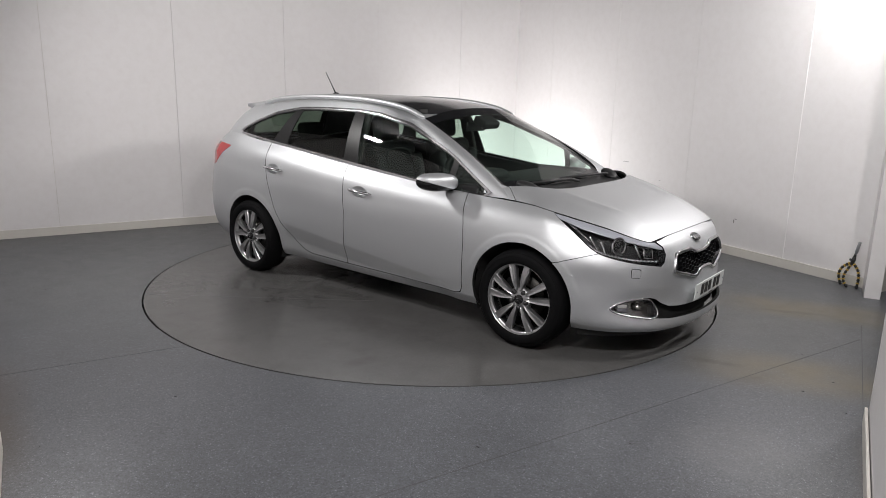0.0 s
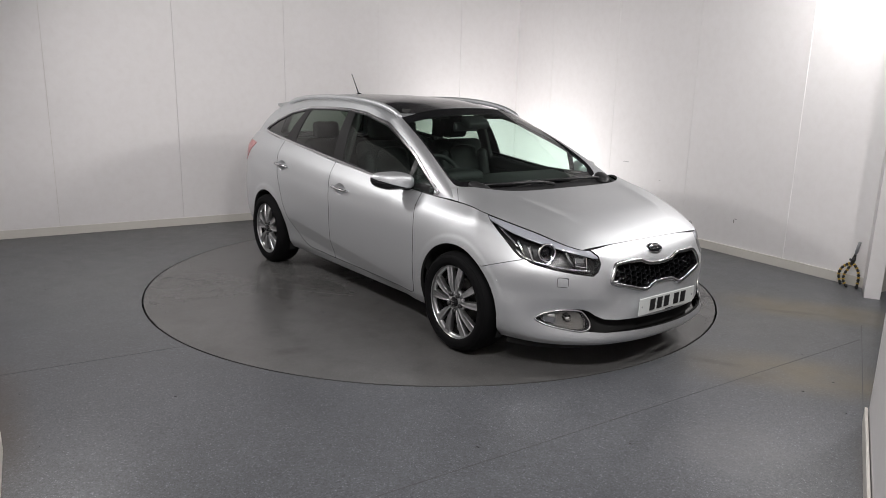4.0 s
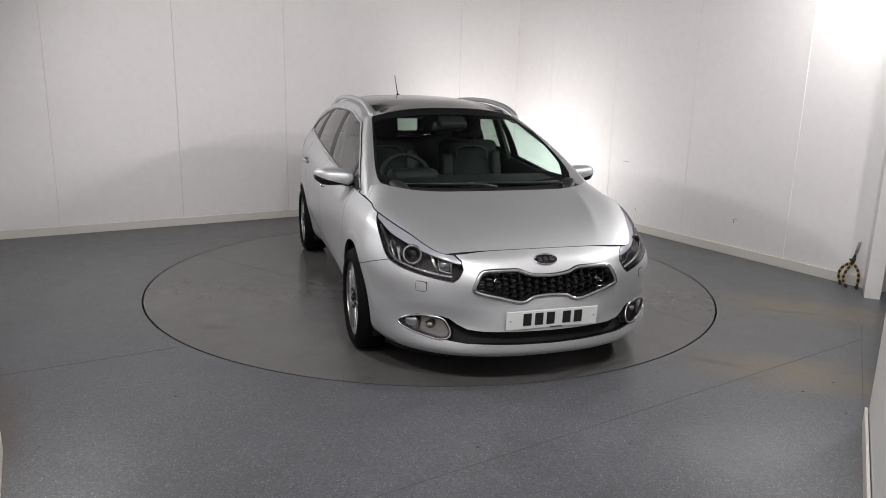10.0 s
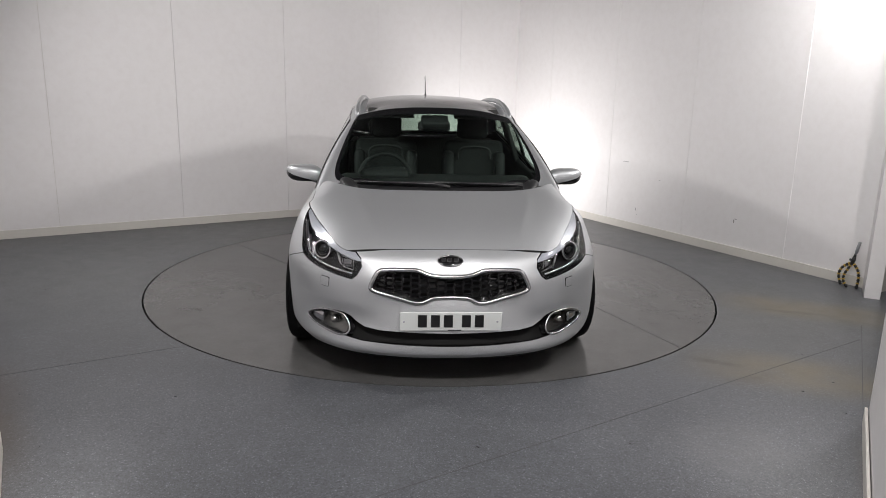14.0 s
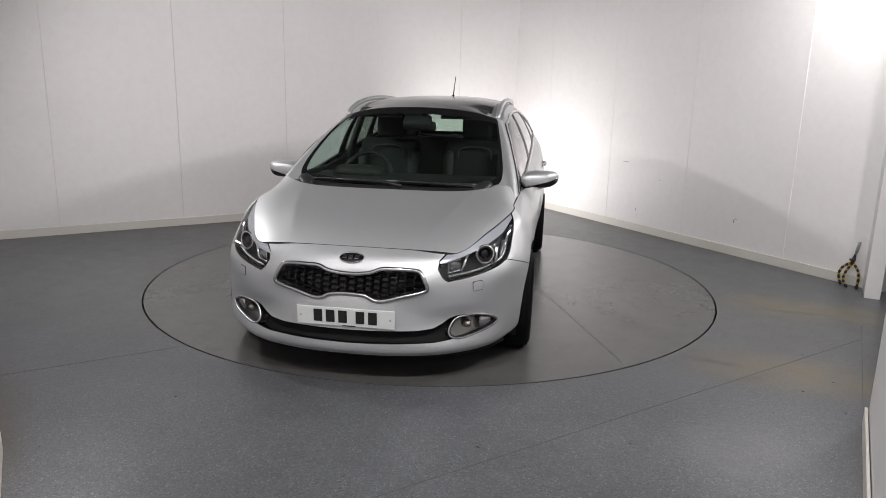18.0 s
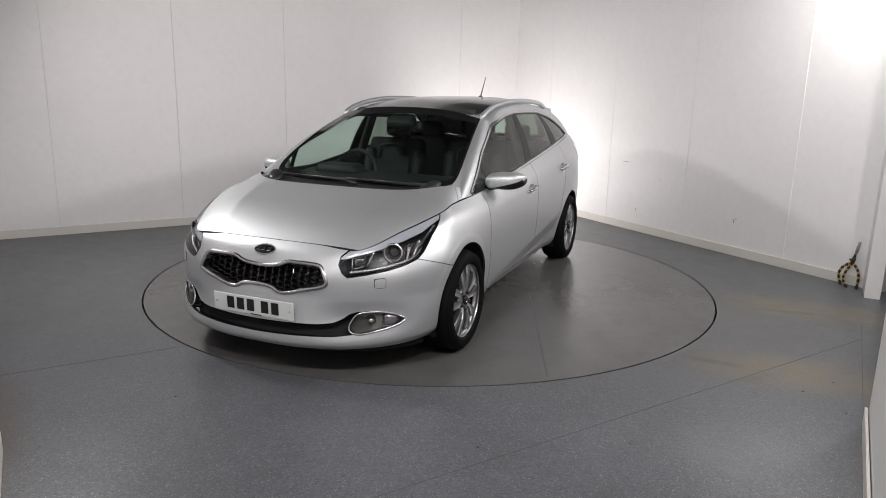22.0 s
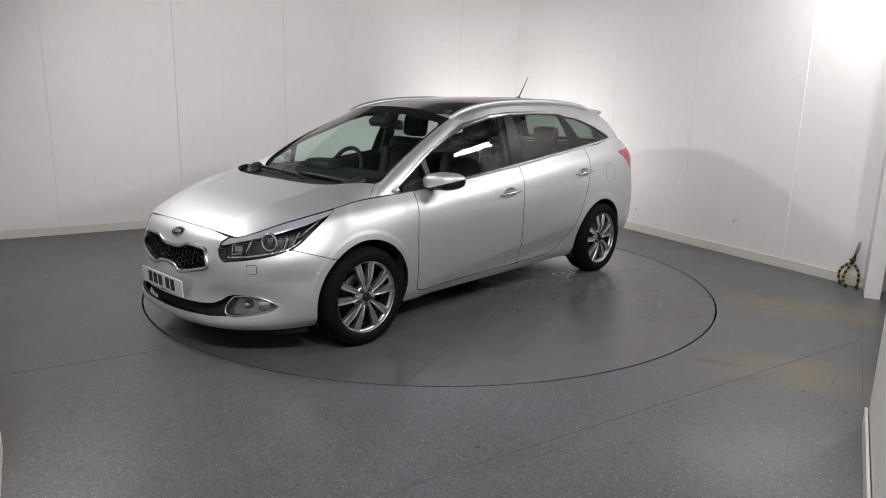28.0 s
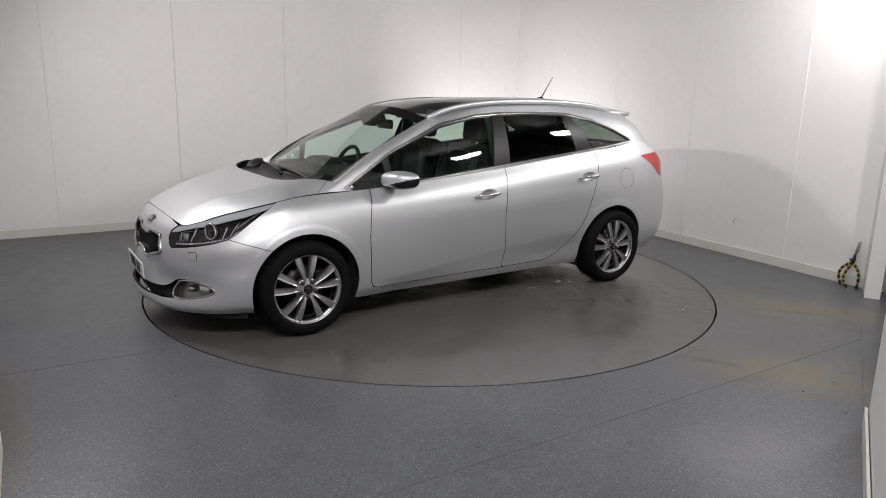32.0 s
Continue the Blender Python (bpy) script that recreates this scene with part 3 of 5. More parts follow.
HOOD_END = np.linspace(KU[2], KU[6], 400)[int(np.argmin(np.abs(_dense[:, 0] - .95)))]


def hood_sheet(under):
    """The bonnet, carried on to the foot of the windscreen pillar, where it dives below the sheet under."""
    n, w = 110, np.linspace(0, 1, 64) ** .8
    s = side_line(BODY_LINES[-1], KU, KU[2], HOOD_END, n)
    x = s[:, 0] + .02 * np.clip((s[:, 0] - 1.8) / .155, 0, 1)
    k = np.array([p[0] for p in HOOD_MID])
    zm = spline(HOOD_MID, k, np.clip(x, k[0], k[-1]))[:, 2]
    power = np.interp(s[:, 0], [1.1, 1.75], [9.0, 5.7])
    f = w[None, :] ** power[:, None]
    grid = np.empty((n, len(w), 3))
    grid[..., 0] = x[:, None] + (s[:, 0] - x)[:, None] * f
    grid[..., 1] = s[:, None, 1] * w[None, :]
    grid[..., 2] = zm[:, None] + (s[:, 2] - zm)[:, None] * f
    fade = np.sin(np.clip((1.93 - x) / .62, 0, 1) * math.pi)
    grid[..., 2] += .007 * fade[:, None] * np.exp(-np.abs((w - 0.635) / 0.060) ** 1.6)[None, :]
    for i in range(n):
        if x[i] < 1.10:
            for j in range(len(w)):
                if grid[i, j, 1] > .60:
                    t = min(1, (1.10 - x[i]) / .13)
                    t = t * t * (3 - 2 * t)
                    grid[i, j, 2] += (under(grid[i, j, 0], grid[i, j, 1]) - .004 - grid[i, j, 2]) * t
    return Skin(grid.transpose(1, 0, 2), w, np.linspace(0, 1, n), "panel"), grid

# bendy tripod with ringed legs standing against the wall
def bendy_tripod():
    base = tagged(new("bendy_tripod"), "small tripod with flexible yellow and black ringed legs", "tripod")
    hub = Vector((3.490, -0.118, 0.205))
    base.location = (hub.x, hub.y, 0)
    legs = [[(0, 0, .205), (-.012, .030, .192), (-.040, .072, .145), (-.046, .085, .085), (-.032, .068, .012)],
            [(0, 0, .205), (-.020, .005, .165), (-.045, .012, .105), (-.050, .006, .055), (-.035, -.022, .010)],
            [(0, 0, .205), (.012, -.025, .190), (.026, -.052, .150), (.030, -.066, .095), (.022, -.070, .012)]]
    for leg in legs:
        pts = curve(leg, 12)
        l = part("leg", tube_bm(pts, .009, 8), M_BLACK, base, "flexible leg of yellow and black rings", True)
        for i, (p, q) in enumerate(zip(pts, pts[1:])):
            d = Vector(q) - Vector(p)
            ringm = Matrix.Translation((Vector(p) + Vector(q)) / 2) @ d.to_track_quat("Z", "Y").to_matrix().to_4x4()
            b = lathe_bm([(.008, -.006), (.0135, -.003), (.0135, .003), (.008, .006)], 10, "z")
            bmesh.ops.transform(b, matrix=ringm, verts=b.verts)
            part("leg_ring", b, M_YELLOW if i % 2 else M_BLACK, l, "", True)
        b = bmesh.new()
        bmesh.ops.create_uvsphere(b, u_segments=10, v_segments=8, radius=.012, matrix=Matrix.Translation((pts[-1][0], pts[-1][1], .012)))
        part("foot", b, M_BLACK, l, "", True)
    part("neck", tube_bm([(0, 0, .195), (.003, -.006, .235), (.006, -.012, .262)], [.016, .018, .012], 10), M_BLACK, base, "", True)
    part("knob", tube_bm([(.0, -.02, .232), (-.01, .02, .232)], .010, 8), M_BLACK, base, "", True)
    part("ball_head", tube_bm([(.006, -.012, .262), (.008, -.015, .285)], [.012, .009], 10), M_BLACK, base, "", True)
    part("grip", tube_bm([(.008, -.015, .283), (.011, -.02, .31), (.017, -.033, .385), (.0175, -.034, .392)], [.010, .0125, .0125, .009], 10), M_STEEL, base, "grey phone clamp", True)
    return base


bendy_tripod()


# ---------------------------------------------------------------- the car: materials
def glass_material(name, tint, gloss=1.0, rough=0.01):
    """A thin pane: tinted see-through with a mirror-like skin."""
    m = bpy.data.materials.new(name)
    m.use_nodes = True
    t = m.node_tree
    t.nodes.clear()
    out = t.nodes.new("ShaderNodeOutputMaterial")
    clear, shine = t.nodes.new("ShaderNodeBsdfTransparent"), t.nodes.new("ShaderNodeBsdfGlossy")
    clear.inputs["Color"].default_value = (*tint, 1)
    shine.inputs["Roughness"].default_value = rough
    shine.inputs["Color"].default_value = (gloss, gloss, gloss, 1)
    fr, mx = t.nodes.new("ShaderNodeLayerWeight"), t.nodes.new("ShaderNodeMixShader")
    fr.inputs["Blend"].default_value = 0.5
    pw, sc = t.nodes.new("ShaderNodeMath"), t.nodes.new("ShaderNodeMath")
    pw.operation, pw.inputs[1].default_value = "POWER", 5.0
    sc.operation, sc.inputs[1].default_value, sc.inputs[2].default_value = "MULTIPLY_ADD", 0.90, 0.06
    t.links.new(fr.outputs["Facing"], pw.inputs[0])
    t.links.new(pw.outputs[0], sc.inputs[0])
    t.links.new(sc.outputs[0], mx.inputs[0])
    t.links.new(clear.outputs[0], mx.inputs[1])
    t.links.new(shine.outputs[0], mx.inputs[2])
    t.links.new(mx.outputs[0], out.inputs["Surface"])
    return m


M_GLASS = glass_material("tinted_glass", (0.83, 0.95, 0.89))
M_PRIVACY = glass_material("rear_glass", (0.34, 0.40, 0.35))
M_LENS = glass_material("clear_lens", (0.93, 0.94, 0.95), 0.55)
M_ROOFGLASS = material("roof_glass", (0.012, 0.012, 0.013), 0.12, spec=0.55)
M_SATIN = material("satin_black", (0.02, 0.02, 0.021), 0.3)
M_TRIM = material("interior_trim", (0.013, 0.013, 0.0135), 0.65, spec=0.3)
M_SEAT = material("seat_cloth", (0.012, 0.012, 0.0122), 0.85, spec=0.3)
M_LINING = material("headlining", (0.03, 0.03, 0.029), 0.9)
M_PIPING = material("grey_piping", (0.020, 0.020, 0.020), 0.8)
M_RED = material("red_lens", (0.33, 0.010, 0.012), 0.12, coat=1.0)
M_BOWL = material("lamp_bowl", (0.42, 0.42, 0.43), 0.18, 1.0)
M_FOGBOWL = material("fog_bowl", (0.30, 0.29, 0.27), 0.2, 0.9)
_t, _b, _n, _l = tree(M_FOGBOWL)
bump(_t, _b, noise_node(_t, 40.0, 1.0).outputs["Fac"], 0.12, 0.012)
M_WHITE = material("lamp_eyebrow", (0.46, 0.47, 0.51), 0.25, 0.2, 1.0)
M_DISCIRON = material("brake_iron", (0.05, 0.048, 0.045), 0.45, 0.9)
M_DARKALLOY = material("dark_barrel", (0.022, 0.022, 0.023), 0.45, 0.6)
M_BRIGHT = material("satin_chrome", (0.66, 0.66, 0.67), 0.22, 0.95)
M_BEZEL = material("lamp_bezel", (0.014, 0.014, 0.015), 0.3, spec=0.35)
M_SMOKE = material("smoked_chrome", (0.46, 0.46, 0.47), 0.22, 1.0)
M_HANDLE = material("handle_silver", (0.60, 0.60, 0.61), 0.22, 0.9)
M_PLATE = material("plate_white", (0.62, 0.64, 0.63), 0.35)
M_INK = material("plate_black", (0.012, 0.012, 0.013), 0.4)


def rounded(sx, sy, sz, r, m=None, seg=3):
    return box_bm(sx, sy, sz, r, m, seg)


# ---------------------------------------------------------------- the car: cutting the sheets
def across(p):
    """Runs along the nose and round its corner."""
    return p[:, 1] - p[:, 0]


def circle(x, z, r):
    return lambda p: np.hypot(p[:, 0] - x, p[:, 2] - z) - r


def inset(field, d):
    return lambda p: field(p) + d


AXLE_Z = 0.300
WHEELS = ((1.312, 0.902), (-1.362, 0.902))
GRILLE = [(.415, .534), (.402, .568), (.372, .615), (.325, .625), (.24, .627), (.168, .624), (.112, .604), (.05, .594), (0, .592)]
GRILLE += [(-a, b) for a, b in GRILLE[-2::-1]] + [(-.408, .512)]
LOWER = [(.408, .512), (.28, .475), (.178, .449), (.135, .452), (.094, .471), (.03, .477)]
GRILLE += [(-a, b) for a, b in LOWER[1:]] + LOWER[::-1]
HEADLAMP = [(-1.570, .622), (-1.545, .665), (-1.43, .72), (-1.04, .80), (-.80, .86), (-.66, .856), (-.694, .815), (-.816, .731), (-.905, .668), (-.971, .635), (-1.08, .611), (-1.211, .590), (-1.372, .571), (-1.515, .557), (-1.552, .58)]
BROW = [(-1.60, .648), (-1.503, .655), (-1.325, .686), (-1.094, .727), (-.884, .768), (-.742, .808), (-.62, .84)]
INTAKE = [(.0, .305), (.25, .308), (.365, .308), (.44, .316), (.485, .338), (.515, .362), (.55, .374), (.60, .378), (.60, .262), (.45, .245), (.33, .243), (0, .238), (-.1, .238), (-.1, .305)]
FOG = [(.512, .304), (.545, .364), (.60, .377), (.667, .375), (.734, .349), (.760, .318), (.724, .287), (.648, .264), (.564, .251), (.522, .268)]
DOOR_FRONT = [(.842, 1.0), (.842, .871), (.872, .70), (.879, .588), (.868, .38), (.858, .28), (.842, .246), (.80, .234), (-.257, .240), (-.236, .45), (-.218, .654), (-.24, .85), (-.262, .99), (-.265, 1.1)]
DOOR_REAR = [(-.265, 1.1), (-.262, .99), (-.24, .85), (-.218, .654), (-.236, .45), (-.257, .240), (-.66, .250), (-.73, .268), (-.817, .32), (-.90, .40), (-.97, .478), (-1.03, .58), (-1.071, .695), (-1.12, .83), (-1.149, .953), (-1.178, 1.12)]
TAIL = [(-1.672, 1.036), (-1.80, .97), (-1.925, .862), (-2.3, .84), (-2.3, 1.07), (-1.95, 1.06)]
DLO = [(1.018, .906), (.675, 1.104), (.587, 1.144), (.203, 1.292), (-.093, 1.355), (-.318, 1.374), (-.634, 1.378), (-.952, 1.371), (-1.226, 1.328), (-1.432, 1.258), (-1.57, 1.198), (-1.608, 1.176), (-1.624, 1.158), (-1.618, 1.144), (-1.592, 1.138), (-1.181, 1.090), (-.263, .992), (.433, .915), (.70, .878), (.955, .868)]
PANES = {
    "quarter_light": [(.966, .907), (.715, 1.066), (.692, .905), (.82, .893), (.948, .893)],
    "front_pane": [(.668, 1.085), (.59, 1.125), (.203, 1.274), (-.09, 1.338), (-.246, 1.353), (-.17, .996), (.43, .926), (.655, .906)],
    "rear_pane": [(-.346, 1.357), (-.63, 1.361), (-.93, 1.354), (-.99, 1.077), (-.32, 1.006)],
    "side_pane": [(-1.018, 1.342), (-1.225, 1.310), (-1.42, 1.242), (-1.552, 1.184), (-1.588, 1.162), (-1.575, 1.148), (-1.165, 1.102)],
}


def cut_body(side):
    """The lower body of one side, cut into its panels."""
    s, _ = body_sheet()
    for x, r in ((1.302, 0.350), (-1.345, 0.348)):
        s.cut(circle(x, 0.300, r), "arch")
    lamp = polygon_field(HEADLAMP, across, 2)
    s.cut(lamp, "lamp_rim", {"body"})
    s.cut(inset(lamp, 0.004), "lamp", {"lamp_rim"})
    s.cut(polygon_field(BROW + [(-.5, 1.2), (-1.9, 1.2), (-1.9, .655)], across, 2), "brow", {"lamp"})
    gr = polygon_field(GRILLE, 1, 2)
    front = lambda p: np.where(p[:, 0] > 1.5, gr(p), 1.0)
    s.cut(front, "grille_ring", {"body"})
    s.cut(inset(front, 0.017), "grille", {"grille_ring"})
    ik = polygon_field(INTAKE, 1, 2)
    s.cut(lambda p: np.where(p[:, 0] > 1.5, ik(p), 1.0), "intake", {"body"})
    fg = polygon_field(FOG, 1, 2)
    fog = lambda p: np.where(p[:, 0] > 1.5, fg(p), 1.0)
    s.cut(fog, "fog_ring", {"body", "intake"})
    s.cut(inset(fog, 0.013), "fog", {"fog_ring"})
    tl = polygon_field(TAIL, 0, 2)
    s.cut(lambda p: np.where(p[:, 1] > .42, tl(p), 1.0), "tail_lamp", {"body"})
    # panels
    s.cut(polygon_field([(3, -1), (1.30, -1), (1.30, .535), (1.56, .572), (1.60, .587), (1.736, .630), (1.78, .642), (1.92, .68), (1.92, 1.0), (3, 1.0)], 0, 2), "bumper", {"body"})
    s.groove(polygon_field([(3, -1), (1.30, -1), (1.30, .535), (1.56, .572), (1.60, .587), (1.736, .630), (1.78, .642), (1.92, .68), (1.92, 1.0), (3, 1.0)], 0, 2), 0.004, only={"bumper", "body"})
    for outline, tag in ((DOOR_FRONT, "door_front"), (DOOR_REAR, "door_rear")):
        f = polygon_field(outline, 0, 2)
        s.cut(f, tag, {"body"})
        s.groove(f, 0.0055, only={"body", "door_front", "door_rear"})
    s.cut(lambda p: np.maximum(p[:, 2] - (.240 - .008 * p[:, 0]), np.maximum(p[:, 0] - 1.1, -1.1 - p[:, 0])), "sill", {"body"})
    s.cut(lambda p: .5 - p[:, 0], "fender", {"body"})
    gate = lambda p: np.maximum(p[:, 1] - .60, np.maximum(p[:, 0] + 1.7, .47 - p[:, 2]))
    s.cut(gate, "tailgate", {"body", "tail_lamp"})
    s.groove(gate, 0.005, only={"body", "tailgate"})
    s.cut(lambda p: np.maximum(p[:, 0] + 1.66, p[:, 2] - .62), "rear_bumper", {"body"})
    if side > 0:
        flap = lambda p: np.hypot((p[:, 0] + 1.474), (p[:, 2] - .862)) - .082
        s.cut(flap, "flap", {"body"})
        s.groove(flap, 0.003, only={"body", "flap"})
    for k, (hx, hz) in enumerate(((-.066, .806), (-1.043, .889))):
        cup = lambda p: np.hypot((p[:, 0] - hx) / .078, (p[:, 2] - hz - .07 * (hx - p[:, 0])) / .040) - 1
        for lim in (0, .25, .5, .75):
            s.cut(inset(cup, lim), "cup_%d" % k, {"door_front", "door_rear", "cup_%d" % k})
    wash = lambda p: np.maximum(np.abs(across(p) + 1.283) / 1.41 - .030, np.abs(p[:, 2] - .527 - .05 * (across(p) + 1.283)) - .025)
    s.cut(wash, "washer_cap", {"bumper"})
    s.groove(wash, 0.003, only={"bumper", "washer_cap"})
    return s


def cut_glass():
    s, _ = glass_sheet()
    u, v = 6, 7
    screen = lambda p: np.maximum(p[:, u] - (2.36 + .28 * p[:, v] * (1.5 - p[:, v]) - .55 * np.exp(-p[:, v] / .10)), p[:, v] - 1.01)
    s.cut(screen, "frit", {"pillar"})
    s.cut(lambda p: np.maximum(p[:, u] - (2.36 + .28 * p[:, v] * (1.5 - p[:, v]) - .55 * np.exp(-p[:, v] / .10))+ .26, np.maximum(p[:, v] - .90, .055 - p[:, v])), "windscreen", {"frit"})
    d = polygon_field(DLO, 0, 2)
    side = lambda p: np.where((p[:, u] > 2.6) & (p[:, u] < 9.5), d(p), 1.0)
    s.cut(side, "dlo_chrome", {"pillar"})
    s.cut(inset(side, 0.012), "dlo_trim", {"dlo_chrome"})
    s.cut(inset(side, 0.019), "pillar_black", {"dlo_trim"})
    for tag, ring in PANES.items():
        f = polygon_field(ring, 0, 2)
        s.cut(lambda p: np.where((p[:, u] > 2.6) & (p[:, u] < 9.5), f(p), 1.0), tag, {"pillar_black"})
    s.cut(lambda p: np.maximum(9.75 - p[:, u], np.maximum(p[:, v] - .93, .07 - p[:, v])), "rear_frit", {"pillar"})
    s.cut(lambda p: np.maximum(9.95 - p[:, u], np.maximum(p[:, v] - .86, .14 - p[:, v])), "rear_window", {"rear_frit"})
    # each black pillar cover is a piece of its own
    root = {}

    def find(i):
        while root.setdefault(i, i) != i:
            i = root[i]
        return i

    for face, t in zip(s.f, s.t):
        if t == "pillar_black":
            for i in face[1:]:
                root[find(i)] = find(face[0])
    groups = {}
    for n, (face, t) in enumerate(zip(s.f, s.t)):
        if t == "pillar_black":
            groups.setdefault(find(face[0]), []).append(n)
    big = sorted(groups.values(), key=len, reverse=True)
    for k, faces in enumerate(big):
        for n in faces:
            s.t[n] = "cover_%d" % k if len(faces) > 5 else "pillar"
    s.covers = [k for k, faces in enumerate(big) if len(faces) > 5]
    return s


# ---------------------------------------------------------------- the car: assembly
car = tagged(new("estate_car"), "silver estate car with alloy wheels parked on a turntable", "car")
CAR_ON_TABLE = pose(0.1356, -0.0293, 0.0)
SIDES = {1: cut_body(1), -1: cut_body(-1)}
GLZ = cut_glass()
roof, roof_grid = crown_sheet(ROOF_MID, side_line(GLASS_TOP, KG, KG[2], KG[9], 80), 2.6, 80, 36)
# the bonnet's edge keeps a gap from the wings; the roof's glass lies in its front half
roof.cut(lambda p: np.maximum(p[:, 6] - .85, p[:, 7] - .56), "glass", {"panel"})
roof.cut(lambda p: np.abs(p[:, 6] - .868) - .011, "ditch", {"panel"})


def lookup(grid, keep, ia, ib, ic):
    """A function that gives the sheet's third coordinate over two others."""
    p = grid.reshape(-1, 3)
    p = p[keep(p)]

    def at(a, b):
        d = (p[:, ia] - a) ** 2 + (p[:, ib] - b) ** 2
        i = np.argsort(d)[:4]
        w = 1 / (d[i] + 1e-7)
        return float((p[i, ic] * w).sum() / w.sum())

    return at


body_grid, glass_grid = body_sheet()[1], glass_sheet()[1]
nose = lookup(body_grid, lambda p: p[:, 0] > 1.75, 1, 2, 0)
flank = lookup(glass_grid, lambda p: (p[:, 1] > .5), 0, 2, 1)
pillar_foot = lookup(glass_grid, lambda p: (p[:, 1] > .45) & (p[:, 0] > .6) & (p[:, 2] < 1.25), 0, 1, 2)
hood, hood_grid = hood_sheet(pillar_foot)


def hood_rear(y):
    """Where the bonnet's rear edge lies over its half width."""
    return 1.349 - .015 * y ** 2 - 1.70 * y ** 6


hood.cut(lambda p: np.minimum(p[:, 7] - .005, .993 - p[:, 6]), "gap", {"panel"})
hood.cut(lambda p: p[:, 0] - hood_rear(p[:, 1]), "behind", {"panel"})
seam_field = lambda p: np.maximum(p[:, 0] - (1.165 + 1.5 * (p[:, 1] - .765)), .66 - p[:, 1])
hood.cut(seam_field, "pillar_foot", {"panel"})
hood.groove(seam_field, .0045, only={"panel", "pillar_foot"})


def shrink(ring, d):
    """The outline moved inwards by d."""
    r = np.asarray(ring, float)
    t = np.roll(r, -1, 0) - np.roll(r, 1, 0)
    t /= np.linalg.norm(t, axis=1)[:, None]
    n = np.stack([-t[:, 1], t[:, 0]], 1)
    area = (r[:, 0] * np.roll(r[:, 1], -1) - np.roll(r[:, 0], -1) * r[:, 1]).sum()
    return r + n * d * (1 if area > 0 else -1)


def both(skins, tag, depth=0.0, offset=0.0):
    """One mesh over both halves."""
    a = skins[1].take(tag, 1, depth, offset)
    return skins[-1].take(tag, -1, depth, offset, into=a)


GL2, HD2, RF2 = {1: GLZ, -1: GLZ}, {1: hood, -1: hood}, {1: roof, -1: roof}
bonnet = skin_part("bonnet", both(HD2, "panel", 0.014), M_PAINT, car, "smooth silver bonnet")
bumper = skin_part("front_bumper", both(SIDES, "bumper", 0.014), M_PAINT, car)
skin_part("roof_panel", both(RF2, "panel", 0.010), M_PAINT, car)
skin_part("roof_glass", both(RF2, "glass", 0.010), M_ROOFGLASS, car, "dark glass sunroof panel")
skin_part("roof_channel", both(RF2, "ditch", 0.010, -0.006), M_SATIN, car)
screen = skin_part("windscreen", both(GL2, "windscreen"), M_GLASS, car, "tinted windscreen")
skin_part("screen_border", both(GL2, "frit", 0.006), M_GLOSS, screen)
rearwin = skin_part("rear_window", both(GL2, "rear_window"), M_PRIVACY, car)
skin_part("window_border", both(GL2, "rear_frit", 0.006), M_GLOSS, rearwin)
tailgate = skin_part("tailgate", both(SIDES, "tailgate", 0.014), M_PAINT, car)
skin_part("rear_bumper", both(SIDES, "rear_bumper", 0.014), M_PAINT, car)
skin_part("inner_shell", both(SIDES, ("bumper", "fender", "door_front", "door_rear", "body", "sill", "gap", "tailgate", "rear_bumper", "flap", "washer_cap", "tail_lamp", "lamp_rim"), 0.0, -0.022), M_GAP, car)
grille = skin_part("grille", both(SIDES, "grille", 0.0, -0.045), M_GLOSS, car, "black honeycomb grille in a chrome frame")
skin_part("grille_lip", both(SIDES, "grille_ring", 0.05, 0.0), M_GLOSS, grille)
ring = curve(shrink(GRILLE, .008), 150, True)
part("grille_frame", tube_bm([(nose(abs(y), z) + .001, y, z) for y, z in ring] + [(nose(abs(ring[0][0]), ring[0][1]) + .001, ring[0][0], ring[0][1])], .0120, 8, False), M_SMOKE, grille, "smoked chrome frame", True)
skin_part("lower_intake", both(SIDES, "intake", 0.0, -0.05), M_GAP, bumper, "black lower air intake")

# honeycomb of the grille: short bars following the recess
bm = bmesh.new()
gfield = polygon_field(GRILLE, 0, 1)
cw, ch = 0.090, 0.0145
for r in range(-1, 15):
    for c in range(-6, 7):
        cy, cz = (c + (.5 if r % 2 else 0)) * cw, .446 + r * ch
        if gfield(np.array([[cy, cz]]))[0] > -.006:
            continue
        # one flattened hexagon: a rounded front edge and a tunnel behind it, set back behind the frame
        rings = []
        for grow, back in ((1.0, .026), (.93, .020), (.84, .021), (.80, .048)):
            row = []
            for dy, dz in ((-.5, 0), (-.34, .5), (.34, .5), (.5, 0), (.34, -.5), (-.34, -.5)):
                y, z = cy + dy * cw * .595 * grow, cz + dz * ch * 2 * grow
                row.append(bm.verts.new((nose(abs(y), z) - back, y, z)))
            rings.append(row)
        for p, q in zip(rings, rings[1:]):
            for i in range(6):
                j = (i + 1) % 6
                bm.faces.new((p[i], p[j], q[j], q[i]))
bmesh.ops.recalc_face_normals(bm, faces=bm.faces)
part("honeycomb", bm, M_GLOSS, grille)

